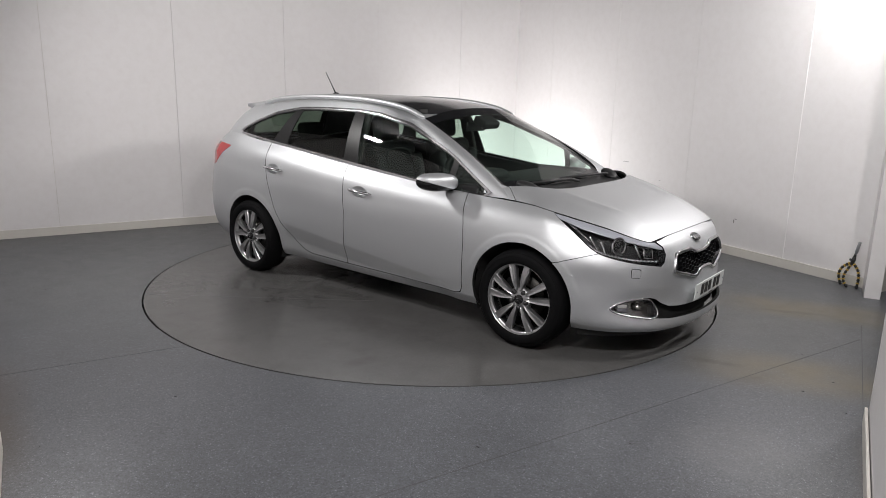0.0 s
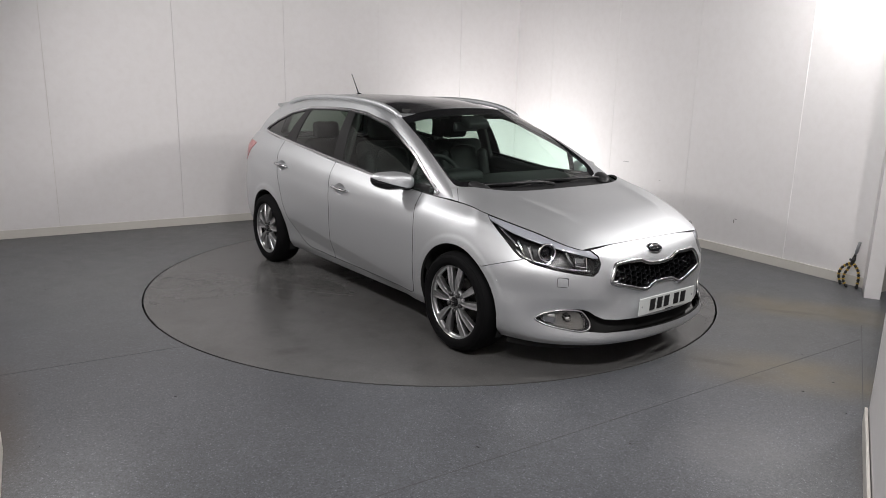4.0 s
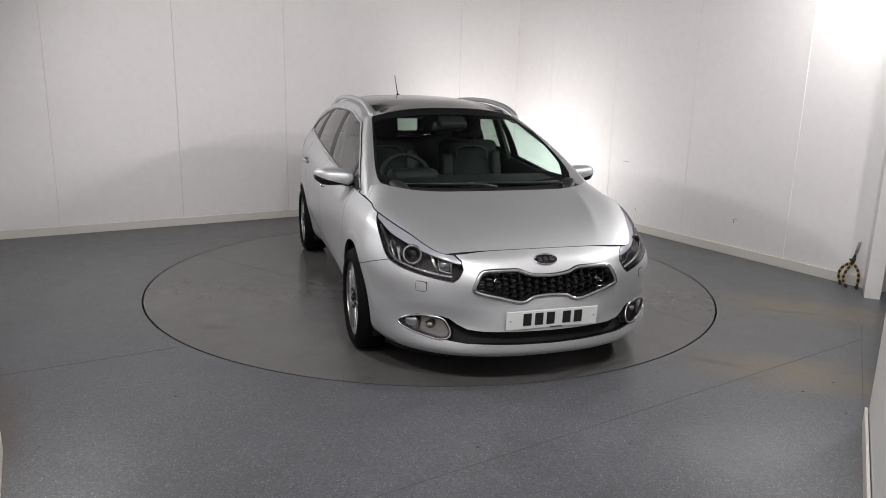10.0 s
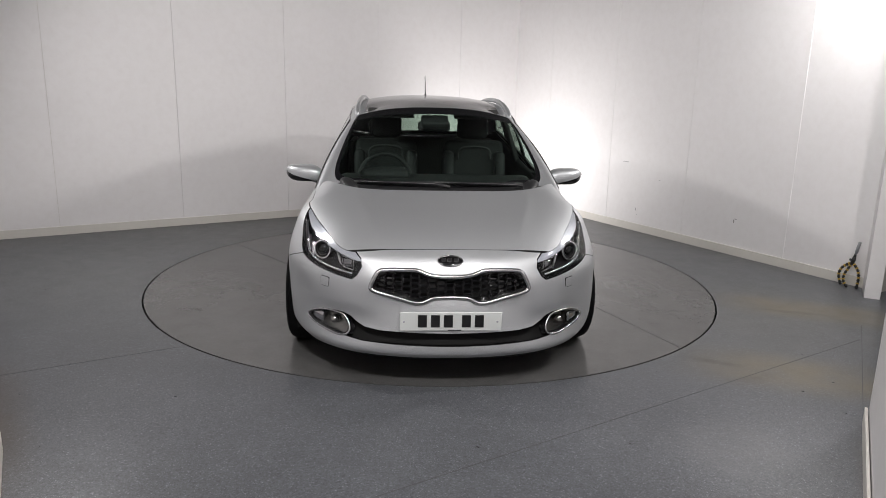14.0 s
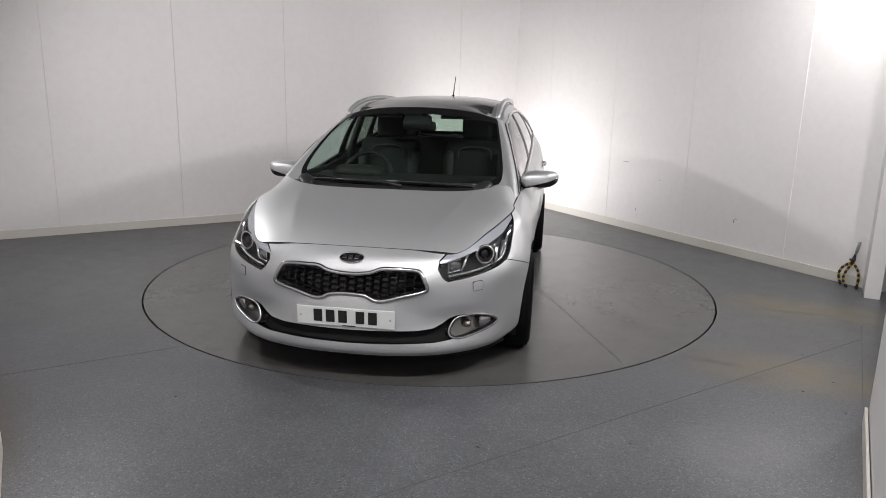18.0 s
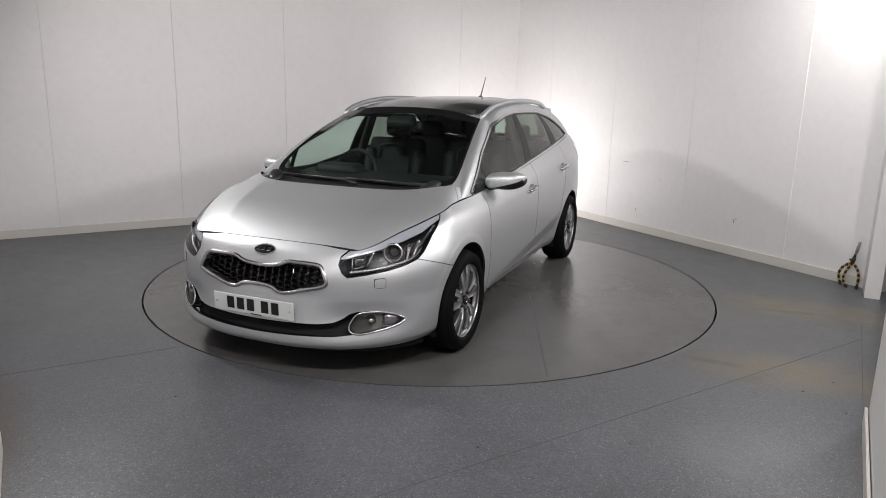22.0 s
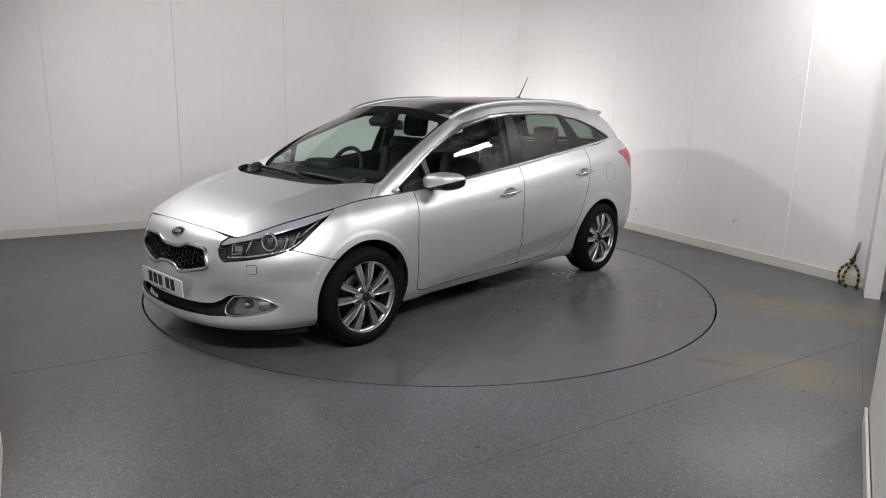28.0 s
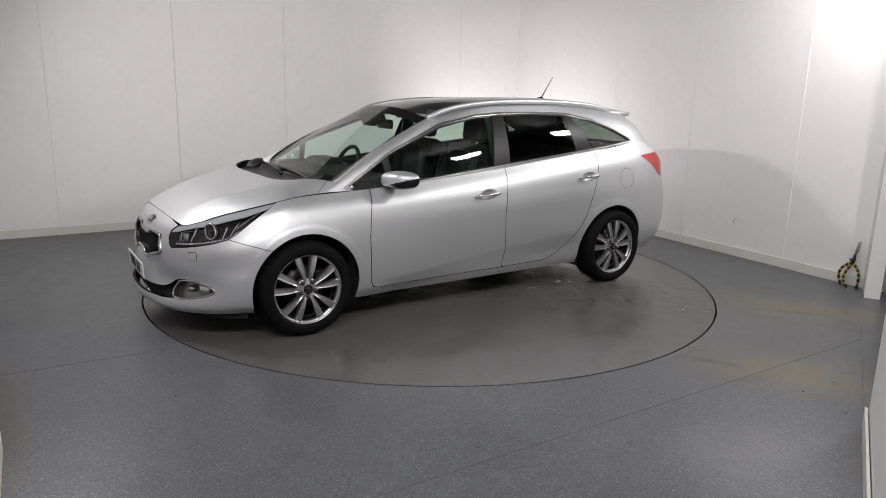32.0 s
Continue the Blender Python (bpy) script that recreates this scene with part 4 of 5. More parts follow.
for side in (1, -1):
    s = SIDES[side]
    skin_part("front_wing", s.take("fender", side, 0.014), M_PAINT, car)
    skin_part("rear_wing", s.take("body", side, 0.014), M_PAINT, car)
    skin_part("sill", s.take("sill", side, 0.014), M_PAINT, car)
    skin_part("pillar_foot", hood.take("pillar_foot", side, 0.010), M_PAINT, car)
    skin_part("pillar_frame", GLZ.take("pillar", side, 0.012), M_PAINT, car)
    for tag, nm, lab in (("door_front", "front_door", ""), ("door_rear", "rear_door", "")):
        d = skin_part(nm, s.take(tag, side, 0.014), M_PAINT, car, "closed silver door")
        front = tag == "door_front"
        hx, hz = (-.063, .812) if front else (-1.040, .895)
        hy = .876 if front else .877
        # dished recess, pull bar and cap of the handle
        grip = part("handle", tube_bm([(hx + .112, side * (hy + .002), hz - .012), (hx + .09, side * (hy + .028), hz - .006), (hx, side * (hy + .036), hz), (hx - .08, side * (hy + .030), hz + .006), (hx - .112, side * (hy + .004), hz + .008)], [.008, .013, .0145, .0145, .009], 10, True, .8), M_HANDLE, d, "bright door handle", True)
        cup, nor = s.take("cup_%d" % (0 if front else 1), side)
        for v, nn in zip(cup.verts, nor):
            d = min(1, math.hypot((v.co.x - hx + .003) / .078, (v.co.z - hz + .006 - .07 * (hx - .003 - v.co.x)) / .040))
            v.co.y -= side * .024 * (1 - d * d) ** 1.2
        bmesh.ops.recalc_face_normals(cup, faces=cup.faces)
        part("handle_cup", cup, M_PAINT, grip, "", True)
    if side > 0:
        skin_part("fuel_flap", s.take("flap", side, 0.010), M_PAINT, car, "round fuel flap")
    skin_part("washer_cap", s.take("washer_cap", side, 0.008, 0.002), M_PAINT, bumper)
    # windows
    trim = skin_part("window_seal", GLZ.take("dlo_trim", side, 0.012, 0.0), M_SATIN, car)
    skin_part("window_trim", GLZ.take("dlo_chrome", side, 0.012, 0.010), M_BRIGHT, trim, "thin chrome window trim")
    for k in GLZ.covers:
        skin_part("window_pillar", GLZ.take("cover_%d" % k, side, 0.008, -0.002), M_PILLAR, trim, "black pillar cover")
    for tag in PANES:
        skin_part("side_window", GLZ.take(tag, side, 0.0, -0.004), M_GLASS if tag in ("front_pane", "quarter_light") else M_PRIVACY, car)
    # tail lamp
    skin_part("tail_lamp", s.take("tail_lamp", side, 0.02, 0.003), M_RED, car, "red tail lamp")
    # headlamp
    lamp = skin_part("headlamp", s.take(("lamp", "brow"), side, 0.0, -0.060), M_BEZEL, car, "clear headlamp with projector and bright eyebrow")
    skin_part("lamp_wall", s.take("lamp_rim", side, 0.065, -0.002), M_GLOSS, lamp)
    skin_part("lens", s.take(("lamp", "brow"), side), M_LENS, lamp)
    skin_part("eyebrow", s.take("brow", side, 0.010, -0.006), M_WHITE, lamp, "pale eyebrow strip")

    def hoop(name, x, r, w, mat):
        pts = [(0, r * math.cos(a), r * math.sin(a)) for a in np.linspace(0, 2 * math.pi, 33)]
        b = tube_bm(pts, w, 8, False)
        bmesh.ops.transform(b, matrix=pose(x, side * .673, .672, 0, -4, side * 24), verts=b.verts)
        return part(name, b, mat, lamp, "", True)

    hoop("projector_ring", 1.828, .047, .0065, M_CHROME)
    hoop("projector_ring", 1.822, .036, .0035, M_BEZEL)
    b = lathe_bm([(.046, .0), (.040, -.014), (.031, -.022)], 32, "x")
    bmesh.ops.transform(b, matrix=pose(1.824, side * .673, .672, 0, -4, side * 24), verts=b.verts)
    part("projector_shroud", b, M_BEZEL, lamp, "", True)
    ball = bmesh.new()
    bmesh.ops.create_uvsphere(ball, u_segments=24, v_segments=12, radius=.031, matrix=pose(1.800, side * .663, .672))
    part("projector_lens", ball, M_GLOSS, lamp, "dark glass projector lens", True)
    bezel_line = [(1.968, .500, .648), (1.938, .560, .660), (1.944, .555, .602), (1.975, .500, .592)]
    part("reflector_frame", tube_bm([(x - .012, side * y, z) for x, y, z in bezel_line + bezel_line[:1]], .0050, 8, False), M_CHROME, lamp, "", True)
    part("reflector", rounded(.012, .052, .044, .008, pose(1.938, side * .530, .626, 0, 0, side * 26)), M_BOWL, lamp, "chrome reflector", True)
    blade = [(1.885, .590, .684), (1.902, .575, .632), (1.925, .556, .588)]
    part("divider", tube_bm([(x, side * y, z) for x, y, z in blade], [.006, .009, .007], 8), M_CHROME, lamp, "", True)
    for path, w in (([(1.775, .722, .622), (1.762, .726, .660), (1.742, .728, .700)], .011), ([(1.735, .745, .645), (1.712, .752, .682), (1.682, .755, .722)], .009), ([(1.700, .762, .690), (1.640, .775, .735), (1.560, .785, .785)], .007)):
        part("reflector", tube_bm([(x, side * y, z) for x, y, z in curve(path, 9)], w, 8, True, .6), M_CHROME, lamp, "", True)
    strip = [(2.000, .520, .580), (1.93, .605, .588), (1.87, .672, .601), (1.80, .735, .622), (1.745, .768, .645), (1.69, .784, .685)]
    part("light_strip", tube_bm([(x - .014, side * (y - .014), z - .002) for x, y, z in curve(strip, 20)], .008, 6), M_SMOKE, lamp, "row of small daytime lights", True)
    for i, q in enumerate(curve(strip[:4], 14)):
        b = bmesh.new()
        bmesh.ops.create_uvsphere(b, u_segments=8, v_segments=6, radius=.0085, matrix=pose(q[0] - .009, side * (q[1] - .009), q[2] + .002))
        part("led", b, M_BRIGHT, lamp, "", True)
    # fog lamp
    fog = skin_part("fog_lamp", s.take("fog", side, 0.0, -0.040), M_FOGBOWL, bumper, "clear fog lamp in a chrome bezel")
    skin_part("bezel_wall", s.take("fog_ring", side, 0.045, 0.0), M_GLOSS, fog)
    ring = curve(shrink(FOG, .007), 60, True)
    pts = [(nose(y, z) + .001, side * y, z) for y, z in ring]
    part("bezel", tube_bm(pts + pts[:1], .0060, 8, False), M_SMOKE, fog, "chrome bezel", True)
    skin_part("lens", s.take("fog", side, 0.0, -0.008), M_LENS, fog)
    b = lathe_bm([(.0, .004), (.012, .002), (.020, -.010), (.024, -.024)], 24, "x")
    bmesh.ops.transform(b, matrix=pose(1.955, side * .612, .318, 0, 0, side * 30), verts=b.verts)
    part("bulb_bowl", b, M_FOGBOWL, fog, "", True)
    b = rounded(.012, .07, .06, .01, pose(1.885, side * .690, .318, 0, 0, side * 40))
    part("reflector", b, M_CHROME, fog, "", True)
    # parking sensors
    for x, y, z, turn in ((2.090, .295, .428, 6), (1.640, .868, .502, 76)):
        b = lathe_bm([(.0, .0035), (.009, .003), (.011, .0), (.011, -.01)], 20, "x")
        bmesh.ops.transform(b, matrix=pose(x, side * y, z, 0, 0, side * turn), verts=b.verts)
        part("parking_sensor", b, M_PAINT, bumper, "", True)

    # door mirror
    shell = bmesh.new()
    bmesh.ops.create_uvsphere(shell, u_segments=32, v_segments=20, radius=1.0)
    for v in shell.verts:
        x, y, z = v.co
        taper = 1.0 - .26 * max(0, y) ** 1.5 - .10 * max(0, -y)
        # a blunt, slightly swept shell: flat at the back, rounded ahead
        v.co = (math.copysign(abs(x) ** .62, x) * (.098 if x > 0 else .052) * taper - .040 * y, math.copysign(abs(y) ** .50, y) * .126, math.copysign(abs(z) ** .66, z) * (.056 if z > 0 else .058) * taper + .008 * y)
    cap = shell.copy()
    bmesh.ops.bisect_plane(cap, geom=cap.verts[:] + cap.edges[:] + cap.faces[:], plane_co=(0, 0, -.017), plane_no=(.10, -.26, 1), clear_inner=True)
    bmesh.ops.bisect_plane(shell, geom=shell.verts[:] + shell.edges[:] + shell.faces[:], plane_co=(0, 0, -.017), plane_no=(.10, -.26, 1), clear_outer=True)
    place = Matrix.Translation((.660, side * .912, .951)) @ Matrix.Diagonal((1, side, 1, 1))
    for b in (cap, shell):
        bmesh.ops.transform(b, matrix=place, verts=b.verts)
        if side < 0:
            bmesh.ops.reverse_faces(b, faces=b.faces)
    mirror = part("door_mirror", cap, M_PAINT, car, "silver door mirror with a black underside", True)
    part("mirror_base", shell, M_GLOSS, mirror, "", True)
    part("mirror_foot", tube_bm([(.69, side * .775, .905), (.685, side * .82, .905), (.67, side * .88, .912)], [.050, .036, .030], 12, True, .6), M_GLOSS, mirror, "", True)
    part("indicator_strip", tube_bm([(.660 + .088 - .020 * k - .070 * k ** 3, side * (.912 + .128 * k), .951 - .020 + .034 * k) for k in (-.1, .2, .45, .7, .85, .97)], [.002, .004, .0055, .006, .006, .004], 8, True, .9), M_CHROME, mirror, "bright indicator strip", True)
    b = rounded(.010, .16, .085, .01, pose(.660 - .028, side * .925, .952))
    part("mirror_glass", b, M_CHROME, mirror, "", True)

    # roof rail
    rail = [(.265, .570, 1.345), (.16, .570, 1.388), (.0, .568, 1.425), (-.20, .566, 1.450), (-.36, .565, 1.462), (-.65, .563, 1.470), (-1.0, .560, 1.466), (-1.28, .556, 1.450), (-1.45, .550, 1.428), (-1.56, .545, 1.400)]
    pts = [(x, side * y, z - .012) for x, y, z in curve(rail, 40)]
    part("roof_rail", tube_bm(pts, [.010] + [.0190] * 38 + [.010], 12, True, 1.0), M_PAINT, car, "satin silver roof rail", True)

# spoiler over the rear window
b = bmesh.new()
n = 24
top, bot = [], []
for i in range(n + 1):
    y = -0.55 + 1.10 * i / n
    k = abs(y) / .55
    x0, x1 = -1.56, -1.868 + .055 * k ** 2
    z0, z1 = 1.449 - .062 * k ** 2.4, 1.398 - .018 * k ** 2
    top.append([b.verts.new((x0, y, z0)), b.verts.new(((x0 + x1) / 2, y, (z0 + z1) / 2 + .008)), b.verts.new((x1, y, z1))])
    bot.append([b.verts.new((x0, y, z0 - .07)), b.verts.new(((x0 + x1) / 2, y, z1 - .05)), b.verts.new((x1 + .004, y, z1 - .022))])
for i in range(n):
    for j in range(2):
        b.faces.new((top[i][j], top[i + 1][j], top[i + 1][j + 1], top[i][j + 1]))
        b.faces.new((bot[i][j], bot[i][j + 1], bot[i + 1][j + 1], bot[i + 1][j]))
    b.faces.new((top[i][2], top[i + 1][2], bot[i + 1][2], bot[i][2]))
for e in (0, n):
    b.faces.new((top[e][0], top[e][1], bot[e][1], bot[e][0])), b.faces.new((top[e][1], top[e][2], bot[e][2], bot[e][1]))
bmesh.ops.recalc_face_normals(b, faces=b.faces)
part("roof_spoiler", b, M_PAINT, car, "silver roof spoiler", True)

# aerial
mast = part("aerial", tube_bm([(-1.272, 0, 1.490), (-1.33, 0, 1.575), (-1.394, 0, 1.668)], [.006, .004, .003], 8), M_BLACK, car, "short black roof aerial", True)
b = bmesh.new()
bmesh.ops.create_uvsphere(b, u_segments=20, v_segments=10, radius=1, matrix=pose(-1.262, 0, 1.476) @ Matrix.Diagonal((.042, .020, .020, 1)))
part("aerial_base", b, M_GLOSS, mast, "", True)

# cowl, its rounded end pieces and the wipers under the screen
b = bmesh.new()
rows = []
for i in range(61):
    k = -1 + 2 * i / 60
    y = .70 * k
    e, g = hood_rear(abs(y)), 1.095 - .075 * k * k
    rows.append([b.verts.new((e + .03, y, .880 + .02 * k ** 4)), b.verts.new((e - .03, y, .888 + .03 * k ** 4)), b.verts.new((max(g + .05, e - .05), y, .893 + .03 * k ** 4)), b.verts.new((g, y * .97, .915 + .012 * k * k))])
for p, q in zip(rows, rows[1:]):
    for j in range(3):
        b.faces.new((p[j], p[j + 1], q[j + 1], q[j]))
cowl = part("cowl", b, M_BLACK, car, "black plastic cowl below the screen", True)
for side in (1, -1):
    b = bmesh.new()
    bmesh.ops.create_uvsphere(b, u_segments=20, v_segments=12, radius=1, matrix=pose(1.150, side * .575, .936, 0, 18, side * -28) @ Matrix.Diagonal((.085, .050, .032, 1)))
    part("cowl_end", b, M_BLACK, cowl, "", True)
for i in range(9):
    y = -.48 + .12 * i
    part("cowl_slot", rounded(.05, .075, .004, .001, pose(1.215, y, .8915, 0, 4, 0)), M_GAP, cowl)
for y0, y1 in ((.60, .02), (.06, -.52)):
    s = 1 if y1 < y0 else -1
    arm = part("wiper", tube_bm([(1.165, y0, .925), (1.150, y0 - .10 * s, .945), (1.125, (y0 + y1) / 2, .946), (1.095, y1, .948)], [.015, .013, .009, .006], 8, True, .8), M_SATIN, car, "black wiper arm", True)
    part("wiper_blade", tube_bm([(1.070, y0 - .06, .940), (1.085, (y0 + y1) / 2, .938), (1.075, y1 - .08, .940)], .008, 6, True, 1.5), M_BLACK, arm, "", True)

# number plate with plain bars for its characters
plate = part("number_plate", rounded(.008, .52, .100, .004, pose(2.150, 0, .373, 0, 3, 0)), M_PLATE, car, "white number plate on the front bumper")
for i, y in enumerate((.128, .062, -.030, -.096, -.162)):
    part("plate_bar", rounded(.003, .046, .066, .001, pose(2.1555, y + .017, .376, 0, 3, 0)), M_INK, plate)
part("plate_bar", rounded(.003, .07, .005, .001, pose(2.1540, 0.02, .3275, 0, 3, 0)), M_INK, plate)
for y in (.238, -.238):
    b = lathe_bm([(.0, .003), (.005, .002), (.006, -.002)], 12, "x")
    bmesh.ops.transform(b, matrix=pose(2.1545, y, .373), verts=b.verts)
    part("plate_screw", b, M_WHITE, plate)

# badge: a dark oval in a bright ring with plain strokes
b = bmesh.new()
bmesh.ops.create_uvsphere(b, u_segments=32, v_segments=16, radius=1, matrix=pose(2.030, 0, .660, 0, -48, 0) @ Matrix.Diagonal((.008, .064, .0315, 1)))
badge = part("badge", b, M_GLOSS, car, "oval black badge with a chrome ring", True)
ring = [(0, .064 * math.cos(a), .0315 * math.sin(a)) for a in np.linspace(0, 2 * math.pi, 41)]
b = tube_bm(ring, .004, 8, False)
bmesh.ops.transform(b, matrix=pose(2.032, 0, .661, 0, -48, 0), verts=b.verts)
part("badge_ring", b, M_CHROME, badge, "", True)
for y in (-.034, -.004, .030):
    part("badge_stroke", rounded(.004, .024, .024, .0015, pose(2.0372, y, .6655, 0, -48, 0)), M_CHROME, badge)

# underside, wheel wells and inner floor
valance = [(2.06, .0), (2.04, .28), (1.965, .50), (1.80, .70), (1.66, .78)]
ring = [(x, y) for x, y in curve(valance, 24)] + [(1.62, .3)]
outline = [(x, -y) for x, y in ring[::-1]] + ring[1:]
b = prism_bm(outline[::-1], .135, .215)
bmesh.ops.recalc_face_normals(b, faces=b.faces)
part("valance", b, M_GAP, car, "black lower valance")
part("floor_pan", rounded(3.9, 1.30, .10, .02, pose(-.05, 0, .245)), M_GAP, car)
part("floor_pan", rounded(1.75, 1.60, .08, .02, pose(0, 0, .235)), M_GAP, car)
for x, r in ((1.302, .352), (-1.345, .350)):
    for side in (1, -1):
        b = bmesh.new()
        rows = []
        for i in range(33):
            a = math.pi * (-.13 + 1.26 * i / 32)
            rows.append([b.verts.new((x + r * math.cos(a), side * y, AXLE_Z + r * math.sin(a))) for y in (.875 if abs(math.cos(a)) < .9 else .845, .80, .58)])
        for p, q in zip(rows, rows[1:]):
            for j in range(2):
                b.faces.new((p[j], q[j], q[j + 1], p[j + 1]))
        b.faces.new([p[2] for p in rows])
        part("wheel_well", b, M_GAP, car, "", True)


# ---------------------------------------------------------------- the car: wheels
def blade_bm(angle, lean):
    """One broad flat spoke, rounded over its back."""
    b = bmesh.new()
    stations = [(.038, .0085, -.020), (.060, .0095, -.012), (.085, .0125, -.007), (.115, .0170, -.005), (.15, .0205, -.007), (.185, .0225, -.011), (.216, .0228, -.015)]
    rows = []
    for r, w, o in stations:
        k = lean * (r - .04) / .17
        pts = [(-w, o - .030), (-w, o - .004), (-w * .86, o + .002), (-w * .35, o - .0015), (w * .35, o - .0015), (w * .86, o + .002), (w, o - .004), (w, o - .030)]
        rows.append([b.verts.new(((d + k), oo, r)) for d, oo in pts])
    for p, q in zip(rows, rows[1:]):
        for j in range(7):
            b.faces.new((p[j], p[j + 1], q[j + 1], q[j]))
    b.faces.new(rows[0]), b.faces.new(rows[-1][::-1])
    bmesh.ops.recalc_face_normals(b, faces=b.faces)
    bmesh.ops.transform(b, matrix=Matrix.Rotation(radians(angle), 4, "Y"), verts=b.verts)
    return b


def build_wheel(x, y, side):
    """A wheel with its outer face towards +y before it is turned to its side."""
    rim = part("wheel", lathe_bm([(.228, .006), (.231, .002), (.231, -.012), (.222, -.016), (.212, -.014), (.206, -.03), (.200, -.09), (.205, -.17), (.230, -.19)], 72), M_ALLOY, car, "five double spoke alloy wheel", True)
    rim.location = (x, side * y, AXLE_Z)
    rim.scale = (0.992, 1, 0.992)
    rim.rotation_euler = (0, 0, 0 if side > 0 else math.pi)
    kids = []
    tyre = [(.222, -.002), (.229, .008), (.242, .013), (.262, .013), (.280, .006), (.294, -.008), (.302, -.026), (.3055, -.05), (.306, -.10), (.3055, -.15), (.302, -.175), (.285, -.2), (.24, -.205), (.222, -.195)]
    kids.append(part("tyre", lathe_bm(tyre, 96), M_RUBBER, rim, "black road tyre", True))
    for r in (.268, .289):
        kids.append(part("tyre_rib", lathe_bm([(r - .003, .008 if r < .28 else .002), (r, .0145 if r < .28 else .003), (r + .003, .008 if r < .28 else -.003)], 72), M_RUBBER, rim, "", True))
    for k in range(5):
        for off in (-14.5, 14.5):
            kids.append(part("spoke", blade_bm(72 * k + off + 2, .0), M_ALLOY, rim, "", False))
        a = radians(72 * k + 38)
        b = lathe_bm([(.0, .005), (.010, .004), (.0140, -.003), (.0150, -.03)], 16)
        bmesh.ops.transform(b, matrix=Matrix.Translation((.053 * math.sin(a), -.004, .053 * math.cos(a))), verts=b.verts)
        kids.append(part("wheel_nut", b, M_SATIN, rim, "", True))
    kids.append(part("hub", lathe_bm([(.0, -.014), (.060, -.016), (.074, -.026), (.075, -.06), (.0, -.06)], 40), M_ALLOY, rim, "", True))
    kids.append(part("centre_cap", lathe_bm([(.0, .002), (.024, .001), (.0285, -.004), (.029, -.02)], 32), M_GLOSS, rim, "black centre cap", True))
    for dz in (-.007, .007):
        kids.append(part("cap_mark", rounded(.022, .002, .004, .0008, Matrix.Translation((0, .002, dz))), M_CHROME, rim))
    kids.append(part("barrel", lathe_bm([(.204, -.035), (.200, -.1), (.203, -.18), (.05, -.185)], 64), M_DARKALLOY, rim, "", True))
    kids.append(part("brake_disc", lathe_bm([(.07, -.085), (.138, -.085), (.140, -.095), (.138, -.105), (.07, -.105)], 48), M_DISCIRON, rim, "", True))
    kids.append(part("brake_caliper", rounded(.07, .05, .14, .015, Matrix.Translation((.105 * (-1 if x > 0 else 1) * side, -.10, .03))), M_DARKALLOY, rim, "", True))
    return rim


for wx, wy in WHEELS:
    for side in (1, -1):
        build_wheel(wx, wy, side)


# ---------------------------------------------------------------- the car: cabin
def seat(x, y, wide, name="front_seat"):
    base = part(name, rounded(.52, wide, .16, .05, pose(x, y, .50, 0, -6, 0)), M_SEAT, car, "dark cloth seat with grey piping", True)
    part("backrest", rounded(.14, wide, .62, .055, pose(x - .30, y, .83, 0, -14, 0)), M_SEAT, base, "", True)
    for dy in (-wide / 2 + .04, wide / 2 - .04):
        part("bolster", rounded(.16, .09, .50, .04, pose(x - .25, y + dy, .80, 0, -14, 0)), M_TRIM, base, "", True)
    arch = [(x - .245, y - wide * .27, .98), (x - .262, y - wide * .25, 1.06), (x - .27, y, 1.085), (x - .262, y + wide * .25, 1.06), (x - .245, y + wide * .27, .98)]
    part("piping", tube_bm(curve(arch, 14), .008, 6), M_PIPING, base, "", True)
    part("headrest", rounded(.10, .25, .19, .045, pose(x - .405, y, 1.235, 0, -8, 0)), M_SEAT, base, "", True)
    for dy in (-.05, .05):
        part("headrest_post", tube_bm([(x - .37, y + dy, 1.08), (x - .40, y + dy, 1.20)], .006, 6), M_CHROME, base)


seat(.10, .36, .50)
seat(.10, -.36, .50)
bench = part("rear_seat", rounded(.50, 1.28, .16, .05, pose(-.72, 0, .52, 0, -5, 0)), M_SEAT, car, "dark cloth rear bench", True)
part("backrest", rounded(.14, 1.28, .58, .05, pose(-1.02, 0, .82, 0, -16, 0)), M_SEAT, bench, "", True)
for y in (-.42, .42):
    part("headrest", rounded(.09, .24, .15, .04, pose(-1.13, y, 1.17)), M_SEAT, bench, "", True)
dash = part("dashboard", rounded(.46, 1.36, .20, .06, pose(.78, 0, .83, 0, 6, 0)), M_TRIM, car, "dark dashboard", True)
part("dashboard_top", rounded(.36, 1.36, .05, .02, pose(.92, 0, .885, 0, 4, 0)), M_TRIM, dash, "", True)
part("instrument_hood", rounded(.20, .34, .10, .045, pose(.66, -.36, .945)), M_TRIM, dash, "", True)
part("centre_screen", rounded(.03, .22, .14, .01, pose(.565, 0, .87, 0, -20, 0)), M_GLOSS, dash)
part("centre_console", rounded(.80, .24, .26, .04, pose(.20, 0, .46)), M_TRIM, car, "", True)
wheel_ring = [(0, .182 * math.cos(a), .182 * math.sin(a)) for a in np.linspace(0, 2 * math.pi, 41)]
b = tube_bm(wheel_ring, .0165, 10, False)
bmesh.ops.transform(b, matrix=pose(.47, -.36, .90, 0, -24, 0), verts=b.verts)
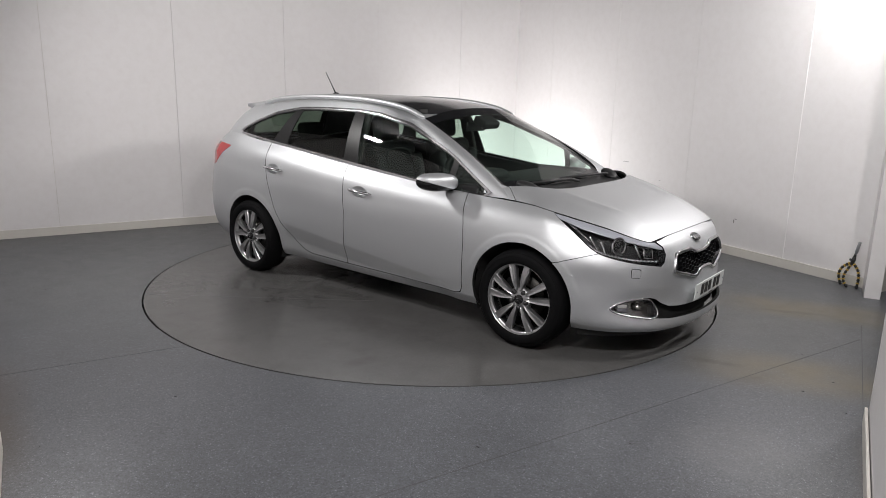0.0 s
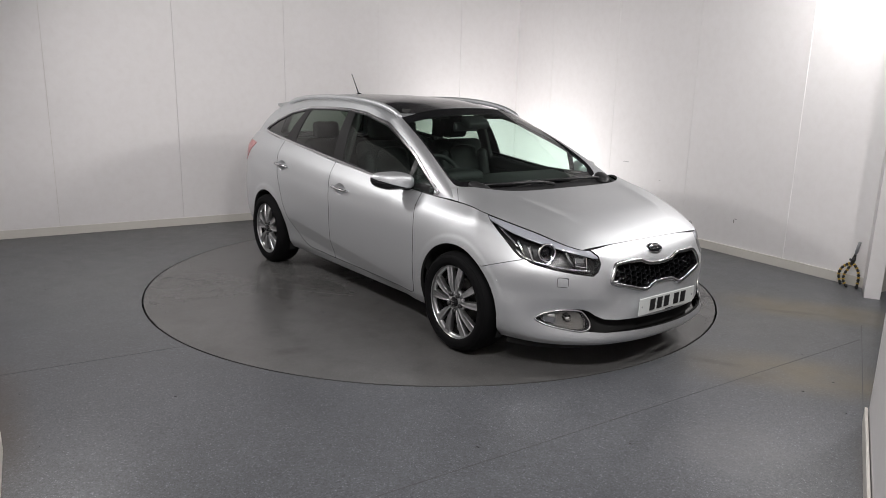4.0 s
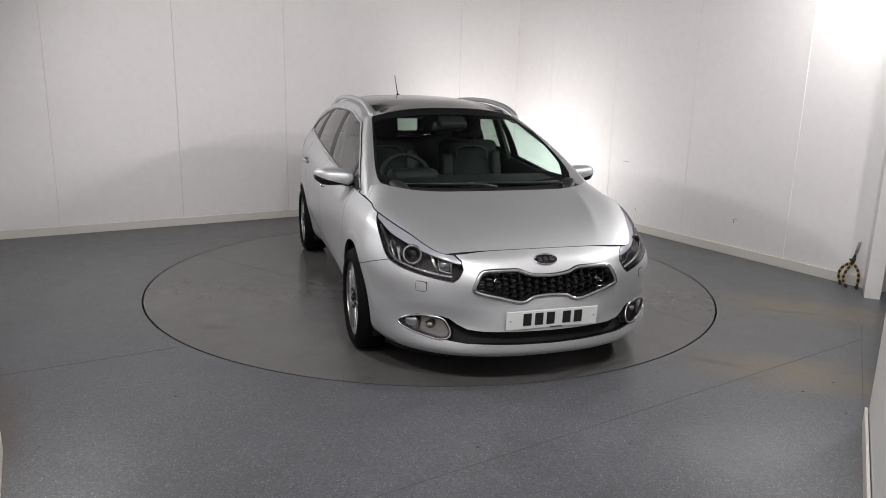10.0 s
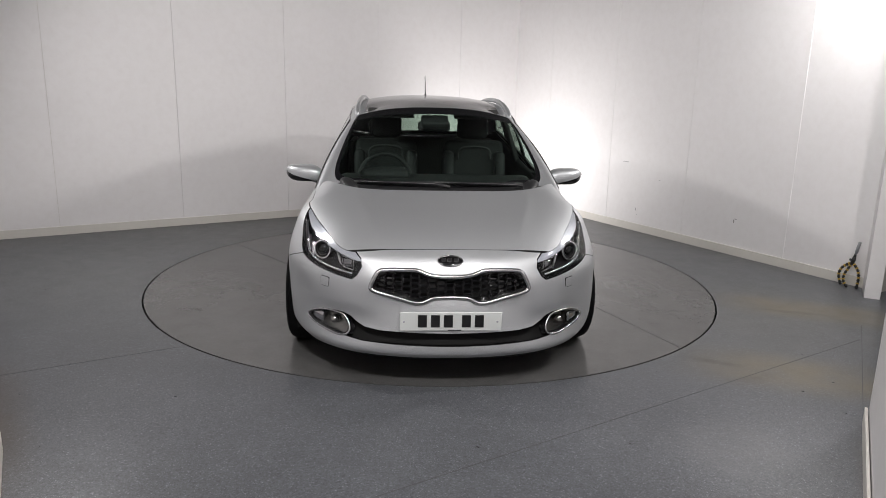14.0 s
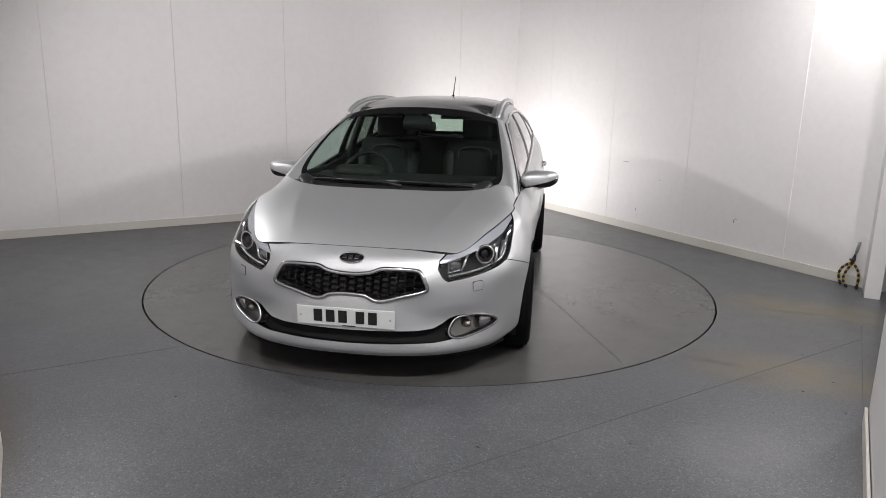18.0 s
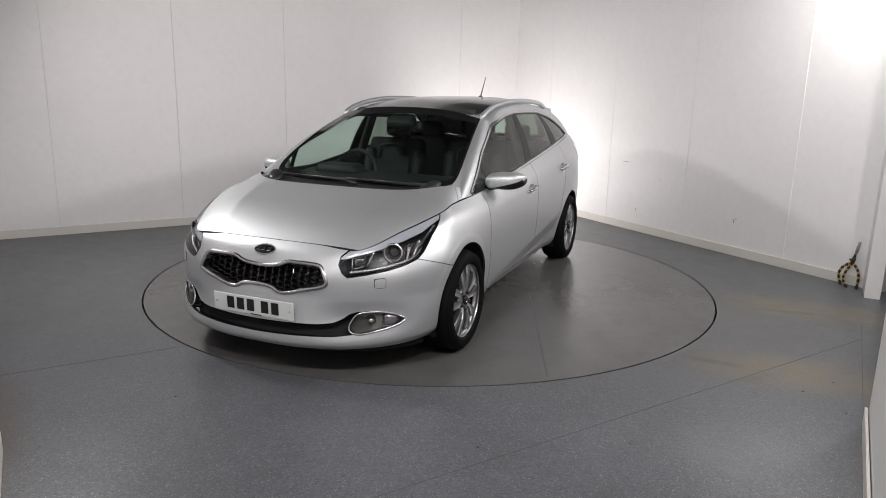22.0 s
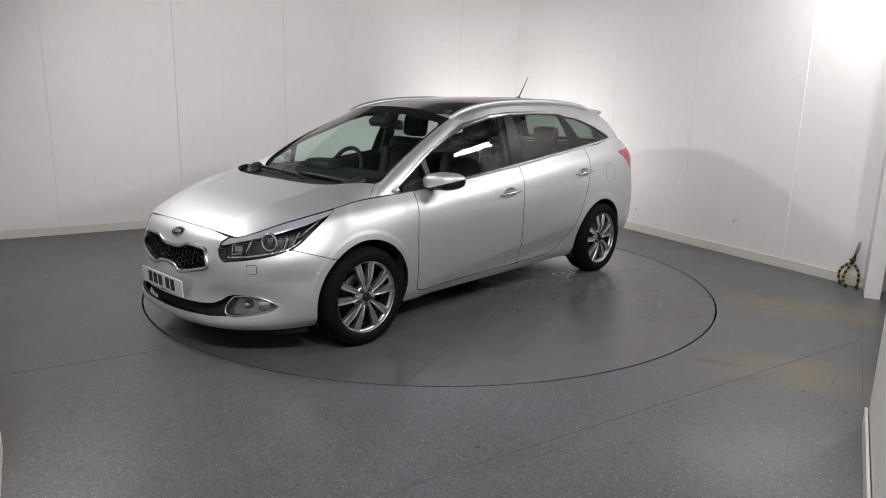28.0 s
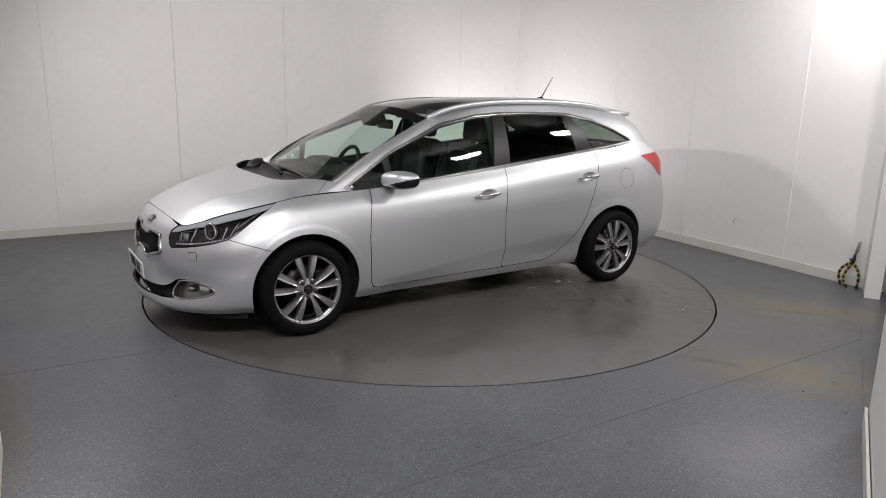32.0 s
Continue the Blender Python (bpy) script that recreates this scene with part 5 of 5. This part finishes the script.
steering = part("steering_wheel", b, M_TRIM, car, "black steering wheel", True)
part("steering_hub", rounded(.05, .14, .10, .02, pose(.485, -.36, .89, 0, -24, 0)), M_TRIM, steering, "", True)
for a in (-1, 1):
    part("steering_spoke", rounded(.02, .12, .03, .006, pose(.475, -.36 + a * .11, .895, 0, -24, 0)), M_SATIN, steering)
part("steering_spoke", rounded(.02, .03, .14, .006, pose(.50, -.36, .80, 0, -24, 0)), M_SATIN, steering)
mir = part("cabin_mirror", rounded(.03, .24, .07, .02, pose(.30, 0, 1.265)), M_SATIN, car, "black cabin mirror", True)
part("sensor_pod", rounded(.12, .20, .06, .02, pose(.40, 0, 1.30, 0, 28, 0)), M_TRIM, mir, "", True)
for side in (1, -1):
    part("door_card", rounded(2.05, .05, .56, .02, pose(-.12, side * .765, .66)), M_TRIM, car, "", True)
    part("door_card_top", rounded(2.0, .045, .10, .02, pose(-.20, side * .745, .93, 0, 5, 0)), M_TRIM, car, "", True)
    part("pillar_lining", rounded(.11, .035, .52, .012, pose(-.27, side * .665, 1.16, side * 20, 0, 0)), M_LINING, car, "", True)
    part("sun_visor", rounded(.15, .34, .02, .008, pose(.22, side * .32, 1.355, 0, 22, 0)), M_LINING, car, "", True)
    part("load_side", rounded(.75, .06, .5, .02, pose(-1.55, side * .70, .80)), M_TRIM, car, "", True)
skin_part("headlining", both(RF2, ("panel", "glass", "ditch"), 0.0, -0.035), M_LINING, car)
part("load_cover", rounded(.72, 1.25, .02, .006, pose(-1.50, 0, .98)), M_TRIM, car)


# ---------------------------------------------------------------- what moves
TURN = [(0.0, -39.66), (3.5, -51.30), (7.0, -63.04), (10.5, -74.85), (14.0, -86.72), (17.5, -98.63), (21.0, -110.50), (24.5, -122.34), (28.0, -134.16), (32.0, -147.76)]


def motions():
    walk(turntable, [(t, pose(0, 0, 0, 0, 0, a)) for t, a in TURN])
    walk(car, [(t, pose(0, 0, 0, 0, 0, a) @ CAR_ON_TABLE) for t, a in TURN])


motions()
